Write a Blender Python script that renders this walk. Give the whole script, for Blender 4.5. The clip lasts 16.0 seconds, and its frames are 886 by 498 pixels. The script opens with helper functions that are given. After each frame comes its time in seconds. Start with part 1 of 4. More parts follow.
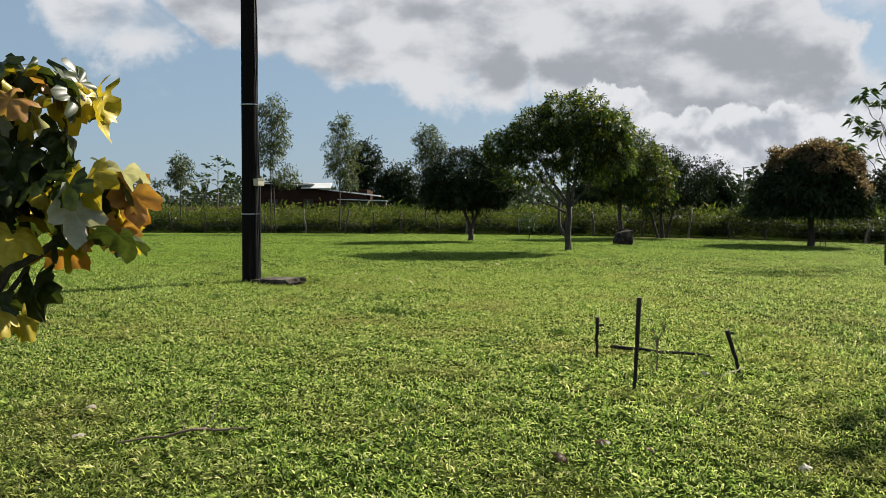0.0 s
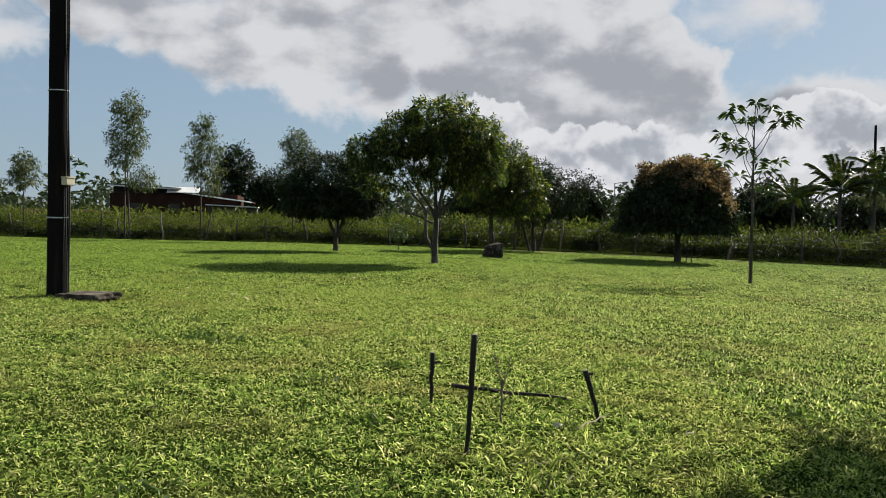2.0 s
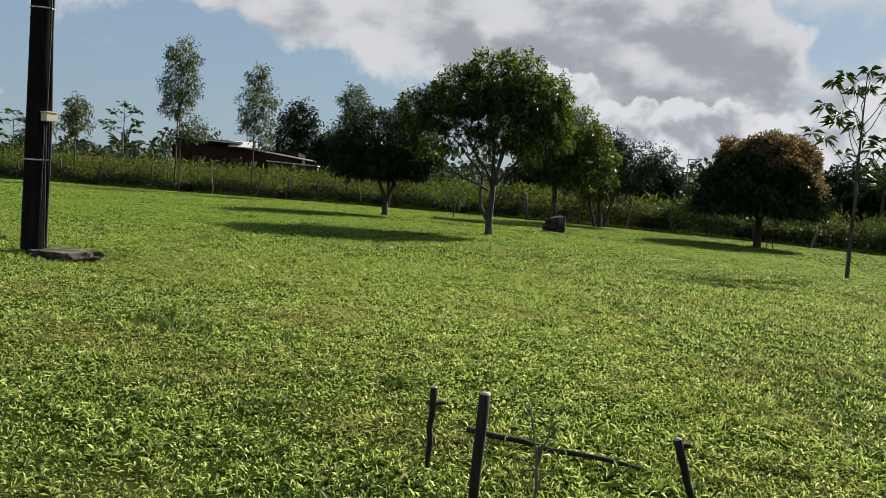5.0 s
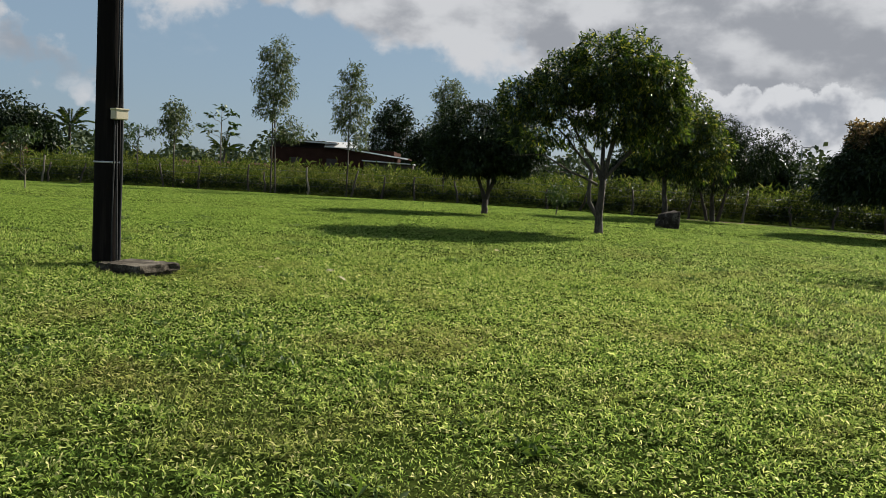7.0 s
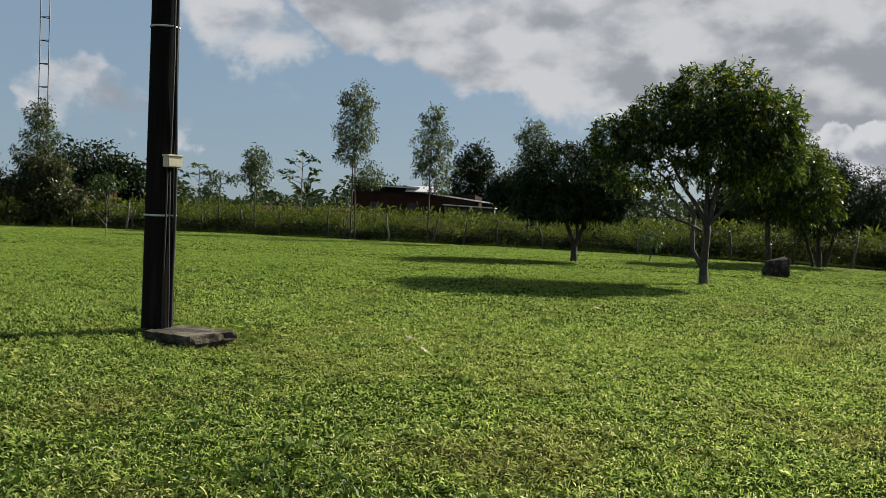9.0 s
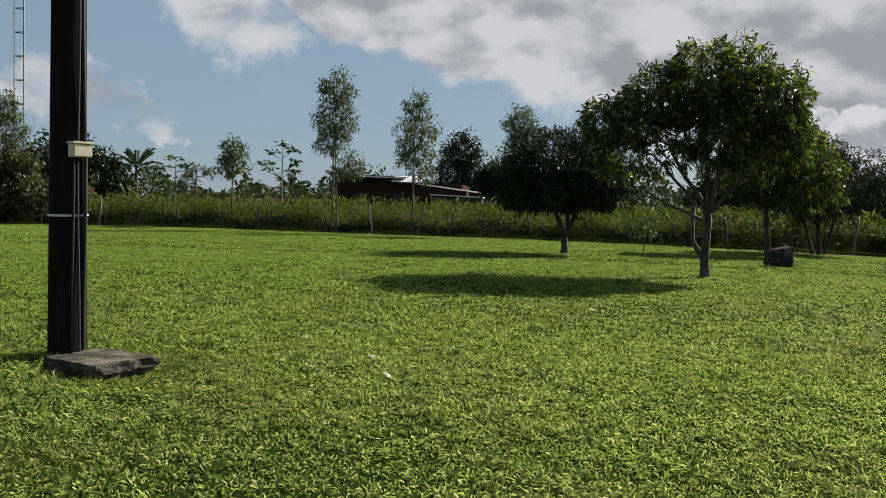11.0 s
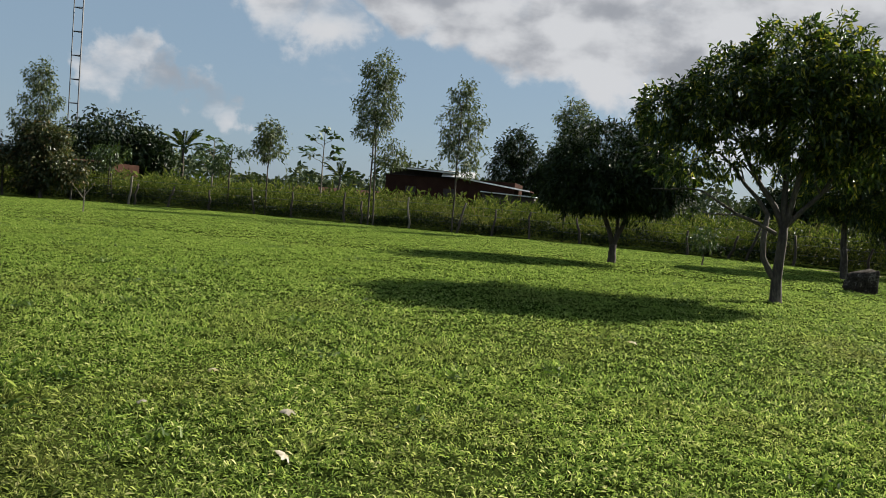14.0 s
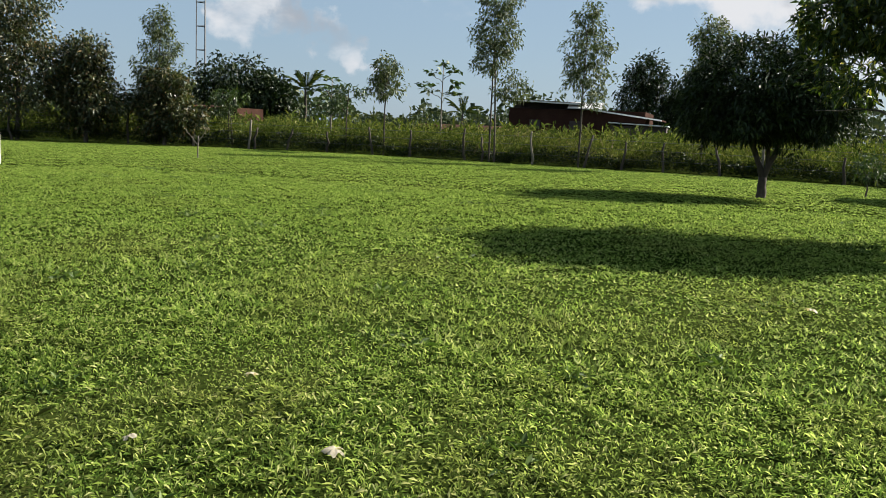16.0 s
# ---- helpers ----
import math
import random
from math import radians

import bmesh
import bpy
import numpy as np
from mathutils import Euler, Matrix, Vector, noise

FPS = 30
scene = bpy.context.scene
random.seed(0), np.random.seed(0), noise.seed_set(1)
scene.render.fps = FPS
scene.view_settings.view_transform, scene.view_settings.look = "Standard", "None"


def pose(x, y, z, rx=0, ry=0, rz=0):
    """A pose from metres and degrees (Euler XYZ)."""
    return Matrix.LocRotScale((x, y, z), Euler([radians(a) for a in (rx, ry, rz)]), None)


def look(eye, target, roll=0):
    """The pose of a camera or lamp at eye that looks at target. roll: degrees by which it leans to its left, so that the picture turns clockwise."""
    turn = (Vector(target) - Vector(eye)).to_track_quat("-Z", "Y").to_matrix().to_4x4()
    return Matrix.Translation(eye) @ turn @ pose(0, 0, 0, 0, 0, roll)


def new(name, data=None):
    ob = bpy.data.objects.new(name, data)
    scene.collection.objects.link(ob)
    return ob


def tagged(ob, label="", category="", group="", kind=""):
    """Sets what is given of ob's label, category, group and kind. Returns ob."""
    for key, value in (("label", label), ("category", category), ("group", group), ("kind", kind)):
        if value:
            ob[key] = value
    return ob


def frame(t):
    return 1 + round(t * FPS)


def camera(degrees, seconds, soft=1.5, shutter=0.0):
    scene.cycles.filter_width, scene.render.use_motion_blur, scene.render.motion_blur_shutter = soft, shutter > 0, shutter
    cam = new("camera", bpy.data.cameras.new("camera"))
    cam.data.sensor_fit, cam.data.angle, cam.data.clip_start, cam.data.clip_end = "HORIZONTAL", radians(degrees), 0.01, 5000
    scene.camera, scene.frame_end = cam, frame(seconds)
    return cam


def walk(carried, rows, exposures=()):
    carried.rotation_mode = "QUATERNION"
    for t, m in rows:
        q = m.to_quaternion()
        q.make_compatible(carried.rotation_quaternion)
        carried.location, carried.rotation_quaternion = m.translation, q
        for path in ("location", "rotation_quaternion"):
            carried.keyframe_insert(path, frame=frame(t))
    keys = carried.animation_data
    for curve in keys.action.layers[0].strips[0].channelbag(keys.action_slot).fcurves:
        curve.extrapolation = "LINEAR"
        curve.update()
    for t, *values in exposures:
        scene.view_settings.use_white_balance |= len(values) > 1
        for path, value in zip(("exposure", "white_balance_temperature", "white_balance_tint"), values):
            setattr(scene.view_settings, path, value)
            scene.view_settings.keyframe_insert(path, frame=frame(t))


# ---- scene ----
cam = camera(53.4, 16.0, soft=0.7)
METRES, EYE, TILT, LEAN, TURN = 14.0, 1.5, 0.0, 0.0, 0.0
ROWS = [
    (0.0, 0.0, 0.0, 0.0, -0.01, -2.13, 0.24),
    (0.5, 0.0133, 0.029, -0.0014, -5.89, -1.33, 0.65),
    (1.0, 0.0261, 0.0566, 0.0005, -6.36, -1.36, -0.9),
    (1.5, 0.0322, 0.0845, 0.0023, -7.7, -1.36, -0.99),
    (2.0, 0.0434, 0.1143, 0.0009, -7.82, -1.46, -0.93),
    (2.5, 0.0536, 0.1429, -0.0005, -7.33, -1.76, -1.6),
    (3.0, 0.0621, 0.1711, 0.0016, -7.73, -2.21, -1.44),
    (3.5, 0.074, 0.1995, 0.0026, -6.56, -2.31, -2.67),
    (6.0, 0.0852, 0.3523, -0.001, 0.35, -4.65, -2.96),
    (6.5, 0.0808, 0.3804, -0.0001, 2.73, -4.75, -2.68),
    (7.0, 0.0731, 0.4101, -0.0005, 2.55, -4.3, -2.64),
    (7.5, 0.0696, 0.4414, 0.0021, 3.95, -3.37, -2.25),
    (8.0, 0.0606, 0.4689, 0.0024, 4.55, -2.1, -1.93),
    (8.5, 0.0566, 0.4978, 0.0024, 4.86, -1.88, -1.7),
    (9.0, 0.054, 0.5252, 0.0069, 7.76, -1.74, -2.16),
    (11.5, 0.0527, 0.6726, 0.0115, 6.77, -2.45, -1.03),
    (12.0, 0.0561, 0.7059, 0.0103, 5.84, -2.37, -1.61),
    (12.5, 0.0632, 0.7388, 0.0083, 4.67, -3.2, -2.76),
    (13.0, 0.0683, 0.7714, 0.011, 7.25, -3.89, -4.81),
    (13.5, 0.0674, 0.8056, 0.0121, 8.52, -2.78, -5.43),
    (14.0, 0.07, 0.8434, 0.011, 10.7, -2.75, -4.37),
    (14.5, 0.0652, 0.8786, 0.0096, 11.06, -3.54, -3.16),
    (15.0, 0.0626, 0.9115, 0.0092, 11.79, -6.16, -2.81),
    (15.5, 0.0567, 0.9465, 0.0118, 18.18, -7.52, -2.38),
    (16.0, 0.0498, 0.9756, 0.0132, 18.85, -7.42, -2.37),
]
EXPOSURES = [(0.0, 1.44), (0.5, 1.3), (1.0, 1.33), (3.0, 1.38), (6.0, 1.27), (8.0, 1.2), (9.0, 1.18), (11.5, 1.25), (13.0, 1.43), (14.0, 1.3), (15.0, 1.38), (15.5, 1.42), (16.0, 1.6)]
walk(cam, [(t, pose(0, 0, EYE, TILT, LEAN, TURN) @ pose(METRES * x, METRES * y, METRES * z, 90 + pitch, roll, yaw)) for t, x, y, z, yaw, pitch, roll in ROWS], EXPOSURES)

# ---------------------------------------------------------------- world, sun
SUN_AZ, SUN_EL = 46.0, 33.0      # degrees: clockwise from +y, above the horizon
to_sun = Vector((math.sin(radians(SUN_AZ)) * math.cos(radians(SUN_EL)),
                 math.cos(radians(SUN_AZ)) * math.cos(radians(SUN_EL)),
                 math.sin(radians(SUN_EL))))
sun_data = bpy.data.lights.new("sun", "SUN")
sun_data.energy, sun_data.angle, sun_data.color = 5.0, radians(0.55), (1.0, 0.93, 0.82)
sun_lamp = new("sun", sun_data)
sun_lamp.matrix_world = look(to_sun * 60, (0, 0, 0))

world = bpy.data.worlds.new("sky")
scene.world = world
world.use_nodes = True
wt = world.node_tree
wt.nodes.clear()


def wnode(kind, **values):
    n = wt.nodes.new(kind)
    for k, v in values.items():
        setattr(n, k, v)
    return n


def wmath(op, a, b=None, c=None):
    n = wnode("ShaderNodeMath", operation=op)
    for i, v in enumerate((a, b, c)):
        if v is None:
            continue
        if isinstance(v, (int, float)):
            n.inputs[i].default_value = v
        else:
            wt.links.new(v, n.inputs[i])
    return n.outputs[0]


def wramp(value, lo, hi, a=0.0, b=1.0):
    n = wnode("ShaderNodeMapRange", interpolation_type="SMOOTHSTEP")
    wt.links.new(value, n.inputs[0])
    for i, v in zip((1, 2, 3, 4), (lo, hi, a, b)):
        n.inputs[i].default_value = v
    return n.outputs[0]


sky = wnode("ShaderNodeTexSky", sky_type="NISHITA", sun_disc=False, sun_elevation=radians(SUN_EL),
            sun_rotation=radians(SUN_AZ), air_density=1.0, dust_density=0.7, ozone_density=2.0)
coords = wnode("ShaderNodeTexCoord")
way = coords.outputs["Generated"]


def wnoise(scale, stretch, detail, rough, offset):
    m = wnode("ShaderNodeMapping")
    m.inputs["Location"].default_value = offset
    m.inputs["Scale"].default_value = stretch
    wt.links.new(way, m.inputs["Vector"])
    n = wnode("ShaderNodeTexNoise")
    n.inputs["Scale"].default_value, n.inputs["Detail"].default_value = scale, detail
    n.inputs["Roughness"].default_value = rough
    wt.links.new(m.outputs[0], n.inputs["Vector"])
    return n.outputs["Fac"]


def toward(azimuth, height):
    a, e = radians(azimuth), radians(height)
    return (math.sin(a) * math.cos(e), math.cos(a) * math.cos(e), math.sin(e))


# banks of cloud: azimuth, height, radius (degrees), weight
BANKS = [(-13.5, 14.3, 3, 0.9), (-9, 13, 3, 0.95), (-5, 12, 3, 1), (-1, 11.5, 3.2, 1), (3, 10.2, 2.9, 1), (9, 11.2, 4, 1), (14, 10, 4, 1), (19, 9.5, 4, 1),
         (22.4, 10, 2.3, 1), (22, 8, 3, 0.9), (-4, 17, 5, 1), (4, 17, 5, 0.95), (12, 16, 5, 1), (19, 15.5, 4, 0.9), (25.5, 14.5, 2.6, 0.66), (0, 25, 9, 0.9), (15, 25, 9, 0.8),
         (13, 5.5, 4, 0.9), (18, 4.5, 4, 0.9), (23, 4.5, 4, 0.9), (28, 4, 3.5, 0.9), (31.5, 5.6, 3, 1), (35, 5, 3.5, 0.95), (8, 4.5, 3, 0.62), (42, 5, 6, 0.9),
         (-31, 6.6, 1.9, 0.8), (-28.6, 5.8, 1.4, 0.7), (-26.2, 5.1, 1.3, 0.6), (-24.6, 4.5, 1.2, 0.58), (-18.5, 11.8, 2.2, 0.66), (-22, 13.5, 2.6, 0.62), (-45, 9, 8, 0.4),
         (70, 14, 26, 0.7), (150, 25, 40, 0.5), (-120, 20, 35, 0.5)]
# the shaded bellies of those banks
GREYS = [(-8.5, 12.8, 3.2, 0.9), (-13, 13.2, 2.6, 0.7), (2.8, 8.2, 1.9, 0.8), (0, 11, 2.5, 0.35), (9.6, 9.9, 2.4, 1), (13, 9.0, 2.4, 1), (17, 8.6, 2.7, 1), (21, 10, 2.4, 1), (22.6, 9.2, 1.8, 1),
         (-28, 5.4, 1.5, 0.9), (30.5, 5.6, 2.2, 0.55), (15.5, 5.2, 2.0, 0.5), (21, 5.5, 2.4, 0.35), (6, 16, 4, 0.5), (-2, 15, 3, 0.4), (20, 14, 2.5, 0.45)]


def billowed(amount, scale, detail):
    """The direction of view, pushed about by noise, so that the banks get ragged edges."""
    n = wnode("ShaderNodeTexNoise")
    n.inputs["Scale"].default_value, n.inputs["Detail"].default_value, n.inputs["Roughness"].default_value = scale, detail, 0.58
    wt.links.new(coords.outputs["Generated"], n.inputs["Vector"])
    shift = wnode("ShaderNodeVectorMath", operation="MULTIPLY_ADD")
    wt.links.new(n.outputs["Color"], shift.inputs[0])
    shift.inputs[1].default_value = (amount, amount, amount * 0.7)
    shift.inputs[2].default_value = (-amount / 2, -amount / 2, -amount * 0.35)
    total = wnode("ShaderNodeVectorMath", operation="ADD")
    wt.links.new(coords.outputs["Generated"], total.inputs[0])
    wt.links.new(shift.outputs[0], total.inputs[1])
    unit_way = wnode("ShaderNodeVectorMath", operation="NORMALIZE")
    wt.links.new(total.outputs[0], unit_way.inputs[0])
    return unit_way.outputs[0]


ragged = billowed(0.2, 8.0, 7)


def bumps(rows, outer, inner):
    """The strongest of several round patches of sky."""
    total = None
    for azimuth, height, radius, weight in rows:
        dot = wnode("ShaderNodeVectorMath", operation="DOT_PRODUCT")
        wt.links.new(ragged, dot.inputs[0])
        dot.inputs[1].default_value = toward(azimuth, height)
        one = wramp(dot.outputs["Value"], math.cos(radians(radius * outer)), math.cos(radians(radius * inner)), 0, weight)
        total = one if total is None else wmath("MAXIMUM", total, one)
    return total


bank_sum, grey_sum = bumps(BANKS, 1.7, 0.2), bumps(GREYS, 1.6, 0.3)
STRETCH, START, SCALE = (1, 1, 1.75), Vector((3.1, 0.4, 1.7)), 6.5
billow = wnoise(SCALE, STRETCH, 10, 0.53, START)
# the same field a little nearer to the sun: the lit rims and the shaded bellies
beyond = wnoise(SCALE, STRETCH, 5, 0.5, START + Vector((0.018, 0.002, 0.045)))
broad = wnoise(SCALE * 0.55, STRETCH, 3, 0.5, START + Vector((5.0, 1.0, 2.0)))
density = wmath("ADD", wmath("MULTIPLY", bank_sum, 0.66), wmath("MULTIPLY", billow, 1.15))
cover = wramp(density, 0.78, 1.12)
belly = wmath("ADD", wmath("MULTIPLY", wmath("SUBTRACT", beyond, billow), 4.2),
              wmath("ADD", wmath("MULTIPLY", grey_sum, 0.55), wmath("ADD", wmath("MULTIPLY", wmath("SUBTRACT", density, 1.0), 0.5), wmath("MULTIPLY", broad, 0.5))))
thick = wramp(belly, 0.2, 1.12)
cloud = wnode("ShaderNodeMixRGB")
wt.links.new(thick, cloud.inputs[0])
cloud.inputs[1].default_value = (5.2, 5.3, 5.5, 1)
cloud.inputs[2].default_value = (2.75, 2.9, 3.2, 1)
whole = wnode("ShaderNodeMixRGB")
wt.links.new(cover, whole.inputs[0])
veil = wnode("ShaderNodeMixRGB")      # a thin high haze over the blue
veil.inputs[0].default_value = 0.8
wt.links.new(sky.outputs[0], veil.inputs[1])
veil.inputs[2].default_value = (2.05, 2.85, 3.7, 1)
wt.links.new(veil.outputs[0], whole.inputs[1])
wt.links.new(cloud.outputs[0], whole.inputs[2])
# crisp white heads of cumulus low over the horizon
HEADS = [(11.2, 6.3, 2.0, 1), (14, 5.2, 2.6, 1), (18, 4.0, 3.0, 1), (22, 3.8, 3.0, 1), (26, 4.0, 3.0, 1), (30.6, 6.1, 2.0, 1), (33.6, 5.4, 2.0, 1), (37, 4.6, 3.0, 1),
         (44, 6, 5, 1)]
head_sum = bumps(HEADS, 1.5, 0.3)
puffs = wnoise(19.0, (1, 1, 1.2), 9, 0.5, Vector((1.3, 4.2, 0.7)))
puffs_up = wnoise(19.0, (1, 1, 1.2), 4, 0.5, Vector((1.306, 4.202, 0.722)))
mound = wmath("ADD", wmath("MULTIPLY", head_sum, 0.7), wmath("MULTIPLY", puffs, 0.8))
head_cover = wramp(mound, 0.78, 0.90)
head_shade = wramp(wmath("ADD", wmath("MULTIPLY", wmath("SUBTRACT", puffs_up, puffs), 3.2), wmath("MULTIPLY", wmath("SUBTRACT", mound, 0.8), 1.1)), -0.05, 0.75)
head = wnode("ShaderNodeMixRGB")
wt.links.new(head_shade, head.inputs[0])
head.inputs[1].default_value = (5.9, 6.0, 6.2, 1)
head.inputs[2].default_value = (2.9, 3.1, 3.5, 1)
capped = wnode("ShaderNodeMixRGB")
wt.links.new(wmath("MULTIPLY", head_cover, 0.9), capped.inputs[0])
wt.links.new(whole.outputs[0], capped.inputs[1])
wt.links.new(head.outputs[0], capped.inputs[2])
bg = wnode("ShaderNodeBackground")
bg.inputs["Strength"].default_value = 0.05
wt.links.new(capped.outputs[0], bg.inputs["Color"])
wt.links.new(bg.outputs[0], wnode("ShaderNodeOutputWorld").inputs["Surface"])


# ---------------------------------------------------------------- materials
def material(name):
    m = bpy.data.materials.new(name)
    m.use_nodes = True
    m.node_tree.nodes.clear()
    return m, m.node_tree


def link(tree, a, b):
    tree.links.new(a, b)


def ramp_node(tree, value, stops):
    r = tree.nodes.new("ShaderNodeValToRGB")
    e = r.color_ramp.elements
    while len(e) < len(stops):
        e.new(0.5)
    for el, (p, c) in zip(e, stops):
        el.position, el.color = p, (*c, 1)
    link(tree, value, r.inputs[0])
    return r.outputs[0]


def noise_node(tree, scale, detail=4, rough=0.55, stretch=None):
    n = tree.nodes.new("ShaderNodeTexNoise")
    n.inputs["Scale"].default_value, n.inputs["Detail"].default_value, n.inputs["Roughness"].default_value = scale, detail, rough
    tc = tree.nodes.new("ShaderNodeTexCoord")
    mp = tree.nodes.new("ShaderNodeMapping")
    mp.inputs["Scale"].default_value = stretch or (1, 1, 1)
    link(tree, tc.outputs["Object"], mp.inputs["Vector"])
    link(tree, mp.outputs[0], n.inputs["Vector"])
    return n.outputs["Fac"]


def mix_colour(tree, fac, a, b, blend="MIX"):
    n = tree.nodes.new("ShaderNodeMixRGB")
    n.blend_type = blend
    for i, v in zip((0, 1, 2), (fac, a, b)):
        if isinstance(v, (int, float)):
            n.inputs[i].default_value = v
        elif isinstance(v, tuple):
            n.inputs[i].default_value = (*v, 1)
        else:
            link(tree, v, n.inputs[i])
    return n.outputs[0]


def rough_material(name, stops, scale, fine, bump=0.3, roughness=0.85, stretch=None, metal=0.0, shine=0.3):
    """A surface with variation at two sizes and a relief."""
    m, t = material(name)
    big, small = noise_node(t, scale, 5, 0.6, stretch), noise_node(t, fine, 6, 0.65, stretch)
    mixed = mix_colour(t, 0.45, big, small)
    colour = ramp_node(t, mixed, stops)
    p = t.nodes.new("ShaderNodeBsdfPrincipled")
    link(t, colour, p.inputs["Base Color"])
    p.inputs["Roughness"].default_value, p.inputs["Metallic"].default_value = roughness, metal
    p.inputs["Specular IOR Level"].default_value = shine
    if shine == 0.0:
        p = t.nodes.new("ShaderNodeBsdfDiffuse")
        link(t, colour, p.inputs["Color"])
    b = t.nodes.new("ShaderNodeBump")
    b.inputs["Strength"].default_value, b.inputs["Distance"].default_value = bump, 0.02
    link(t, mixed, b.inputs["Height"])
    link(t, b.outputs[0], p.inputs["Normal"])
    link(t, p.outputs[0], t.nodes.new("ShaderNodeOutputMaterial").inputs["Surface"])
    return m


def leaf_material(name, stops, through_light=0.35, gloss=0.45, patch=0.0, patch_colour=(0.2, 0.15, 0.05), patch_scale=0.5, shine=0.5, lush=None):
    """Leaves: each takes its own tone; light shines through. lush: two tones of the fresh, less dry growth far up the slope."""
    m, t = material(name)
    geo = t.nodes.new("ShaderNodeNewGeometry")
    colour = ramp_node(t, geo.outputs["Random Per Island"], stops)
    if patch:
        field = noise_node(t, patch_scale, 4, 0.6)
        r = t.nodes.new("ShaderNodeMapRange")
        for i, v in zip((1, 2, 3, 4), (0.48, 0.72, 0.0, patch)):
            r.inputs[i].default_value = v
        link(t, field, r.inputs[0])
        colour = mix_colour(t, r.outputs[0], colour, patch_colour)
    if lush:
        place = t.nodes.new("ShaderNodeTexCoord")
        axes = t.nodes.new("ShaderNodeSeparateXYZ")
        link(t, place.outputs["Object"], axes.inputs[0])
        up = t.nodes.new("ShaderNodeMath")
        up.operation = "MULTIPLY_ADD"
        link(t, axes.outputs["X"], up.inputs[0])
        up.inputs[1].default_value = -0.55
        link(t, axes.outputs["Y"], up.inputs[2])
        swirl = t.nodes.new("ShaderNodeMath")
        swirl.operation = "MULTIPLY_ADD"
        link(t, noise_node(t, 0.33, 4, 0.6), swirl.inputs[0])
        swirl.inputs[1].default_value = 16.0
        link(t, up.outputs[0], swirl.inputs[2])
        r = t.nodes.new("ShaderNodeMapRange")
        for i, v in zip((1, 2, 3, 4), (20.0, 36.0, 0.0, 0.75)):
            r.inputs[i].default_value = v
        link(t, swirl.outputs[0], r.inputs[0])
        fresh = ramp_node(t, geo.outputs["Random Per Island"], [(0.0, lush[0]), (1.0, lush[1])])
        colour = mix_colour(t, r.outputs[0], colour, fresh)
    p = t.nodes.new("ShaderNodeBsdfPrincipled")
    link(t, colour, p.inputs["Base Color"])
    p.inputs["Roughness"].default_value, p.inputs["Specular IOR Level"].default_value = gloss, shine
    tr = t.nodes.new("ShaderNodeBsdfTranslucent")
    warm = mix_colour(t, 1.0, colour, (1.0, 1.0, 0.85 if lush else 0.6), "MULTIPLY")
    link(t, warm, tr.inputs["Color"])
    mix = t.nodes.new("ShaderNodeMixShader")
    mix.inputs[0].default_value = through_light
    link(t, p.outputs[0], mix.inputs[1])
    link(t, tr.outputs[0], mix.inputs[2])
    link(t, mix.outputs[0], t.nodes.new("ShaderNodeOutputMaterial").inputs["Surface"])
    return m


G = lambda r, g, b: (r, g, b)
# Besides dry straw, the palest tones stand for glints, the darkest for shade.
m_blade = leaf_material("grass_blade", [(0.0, G(.016, .030, .007)), (0.3, G(.105, .178, .036)), (0.65, G(.27, .365, .078)), (0.88, G(.46, .515, .17)), (1.0, G(.64, .60, .33))],
                        0.58, 0.6, 0.6, (0.225, 0.18, 0.072), 0.62, 0.02, lush=((.078, .138, .020), (.245, .36, .062)))
m_weed = leaf_material("weed_leaf", [(0.0, G(.03, .06, .010)), (0.6, G(.07, .12, .02)), (1.0, G(.15, .21, .05))], 0.4, 0.55, shine=0.25)
# Near-black green, so the shade in the gaps between blades is in the colour.
m_soil_shade = rough_material("lawn_soil_shade", [(0.3, G(.007, .012, .003)), (0.5, G(.018, .028, .005)), (0.7, G(.045, .052, .014))], 0.6, 34, 0.6, 1.0, shine=0.0)
# The yellow top tone puts sunlit rim leaves into the colour.
m_mango = leaf_material("mango_leaf", [(0.0, G(.012, .027, .005)), (0.5, G(.027, .053, .008)), (0.8, G(.075, .115, .016)), (1.0, G(.32, .31, .045))], 0.44, 0.36, shine=0.5)
# Dark green taken near black: the shade of backlit crowns is in it.
m_dark = leaf_material("shaded_dark_leaf", [(0.0, G(.007, .016, .004)), (0.7, G(.015, .031, .007)), (1.0, G(.045, .066, .014))], 0.12, 0.5, shine=0.25)
m_flush = leaf_material("flush_leaf", [(0.0, G(.04, .04, .014)), (0.4, G(.155, .098, .058)), (0.8, G(.30, .205, .13)), (1.0, G(.05, .065, .02))], 0.3, 0.6, shine=0.2)
m_euca = leaf_material("euca_leaf", [(0.0, G(.03, .045, .016)), (0.6, G(.06, .085, .03)), (1.0, G(.13, .15, .06))], 0.3, 0.5, shine=0.3)
m_bush = leaf_material("bush_leaf", [(0.0, G(.025, .043, .010)), (0.5, G(.062, .092, .017)), (0.85, G(.125, .155, .032)), (1.0, G(.19, .19, .07))], 0.3, 0.6,
                       0.35, (0.13, 0.11, 0.045), 0.18, 0.03)
m_pale = leaf_material("pale_leaf", [(0.0, G(.018, .030, .010)), (0.6, G(.045, .060, .02)), (0.9, G(.13, .12, .055)), (1.0, G(.22, .13, .06))], 0.3, 0.40, shine=0.42)
m_sapling = leaf_material("sapling_leaf", [(0.0, G(.02, .04, .010)), (0.7, G(.04, .075, .016)), (1.0, G(.09, .12, .03))], 0.25, 0.4, shine=0.4)
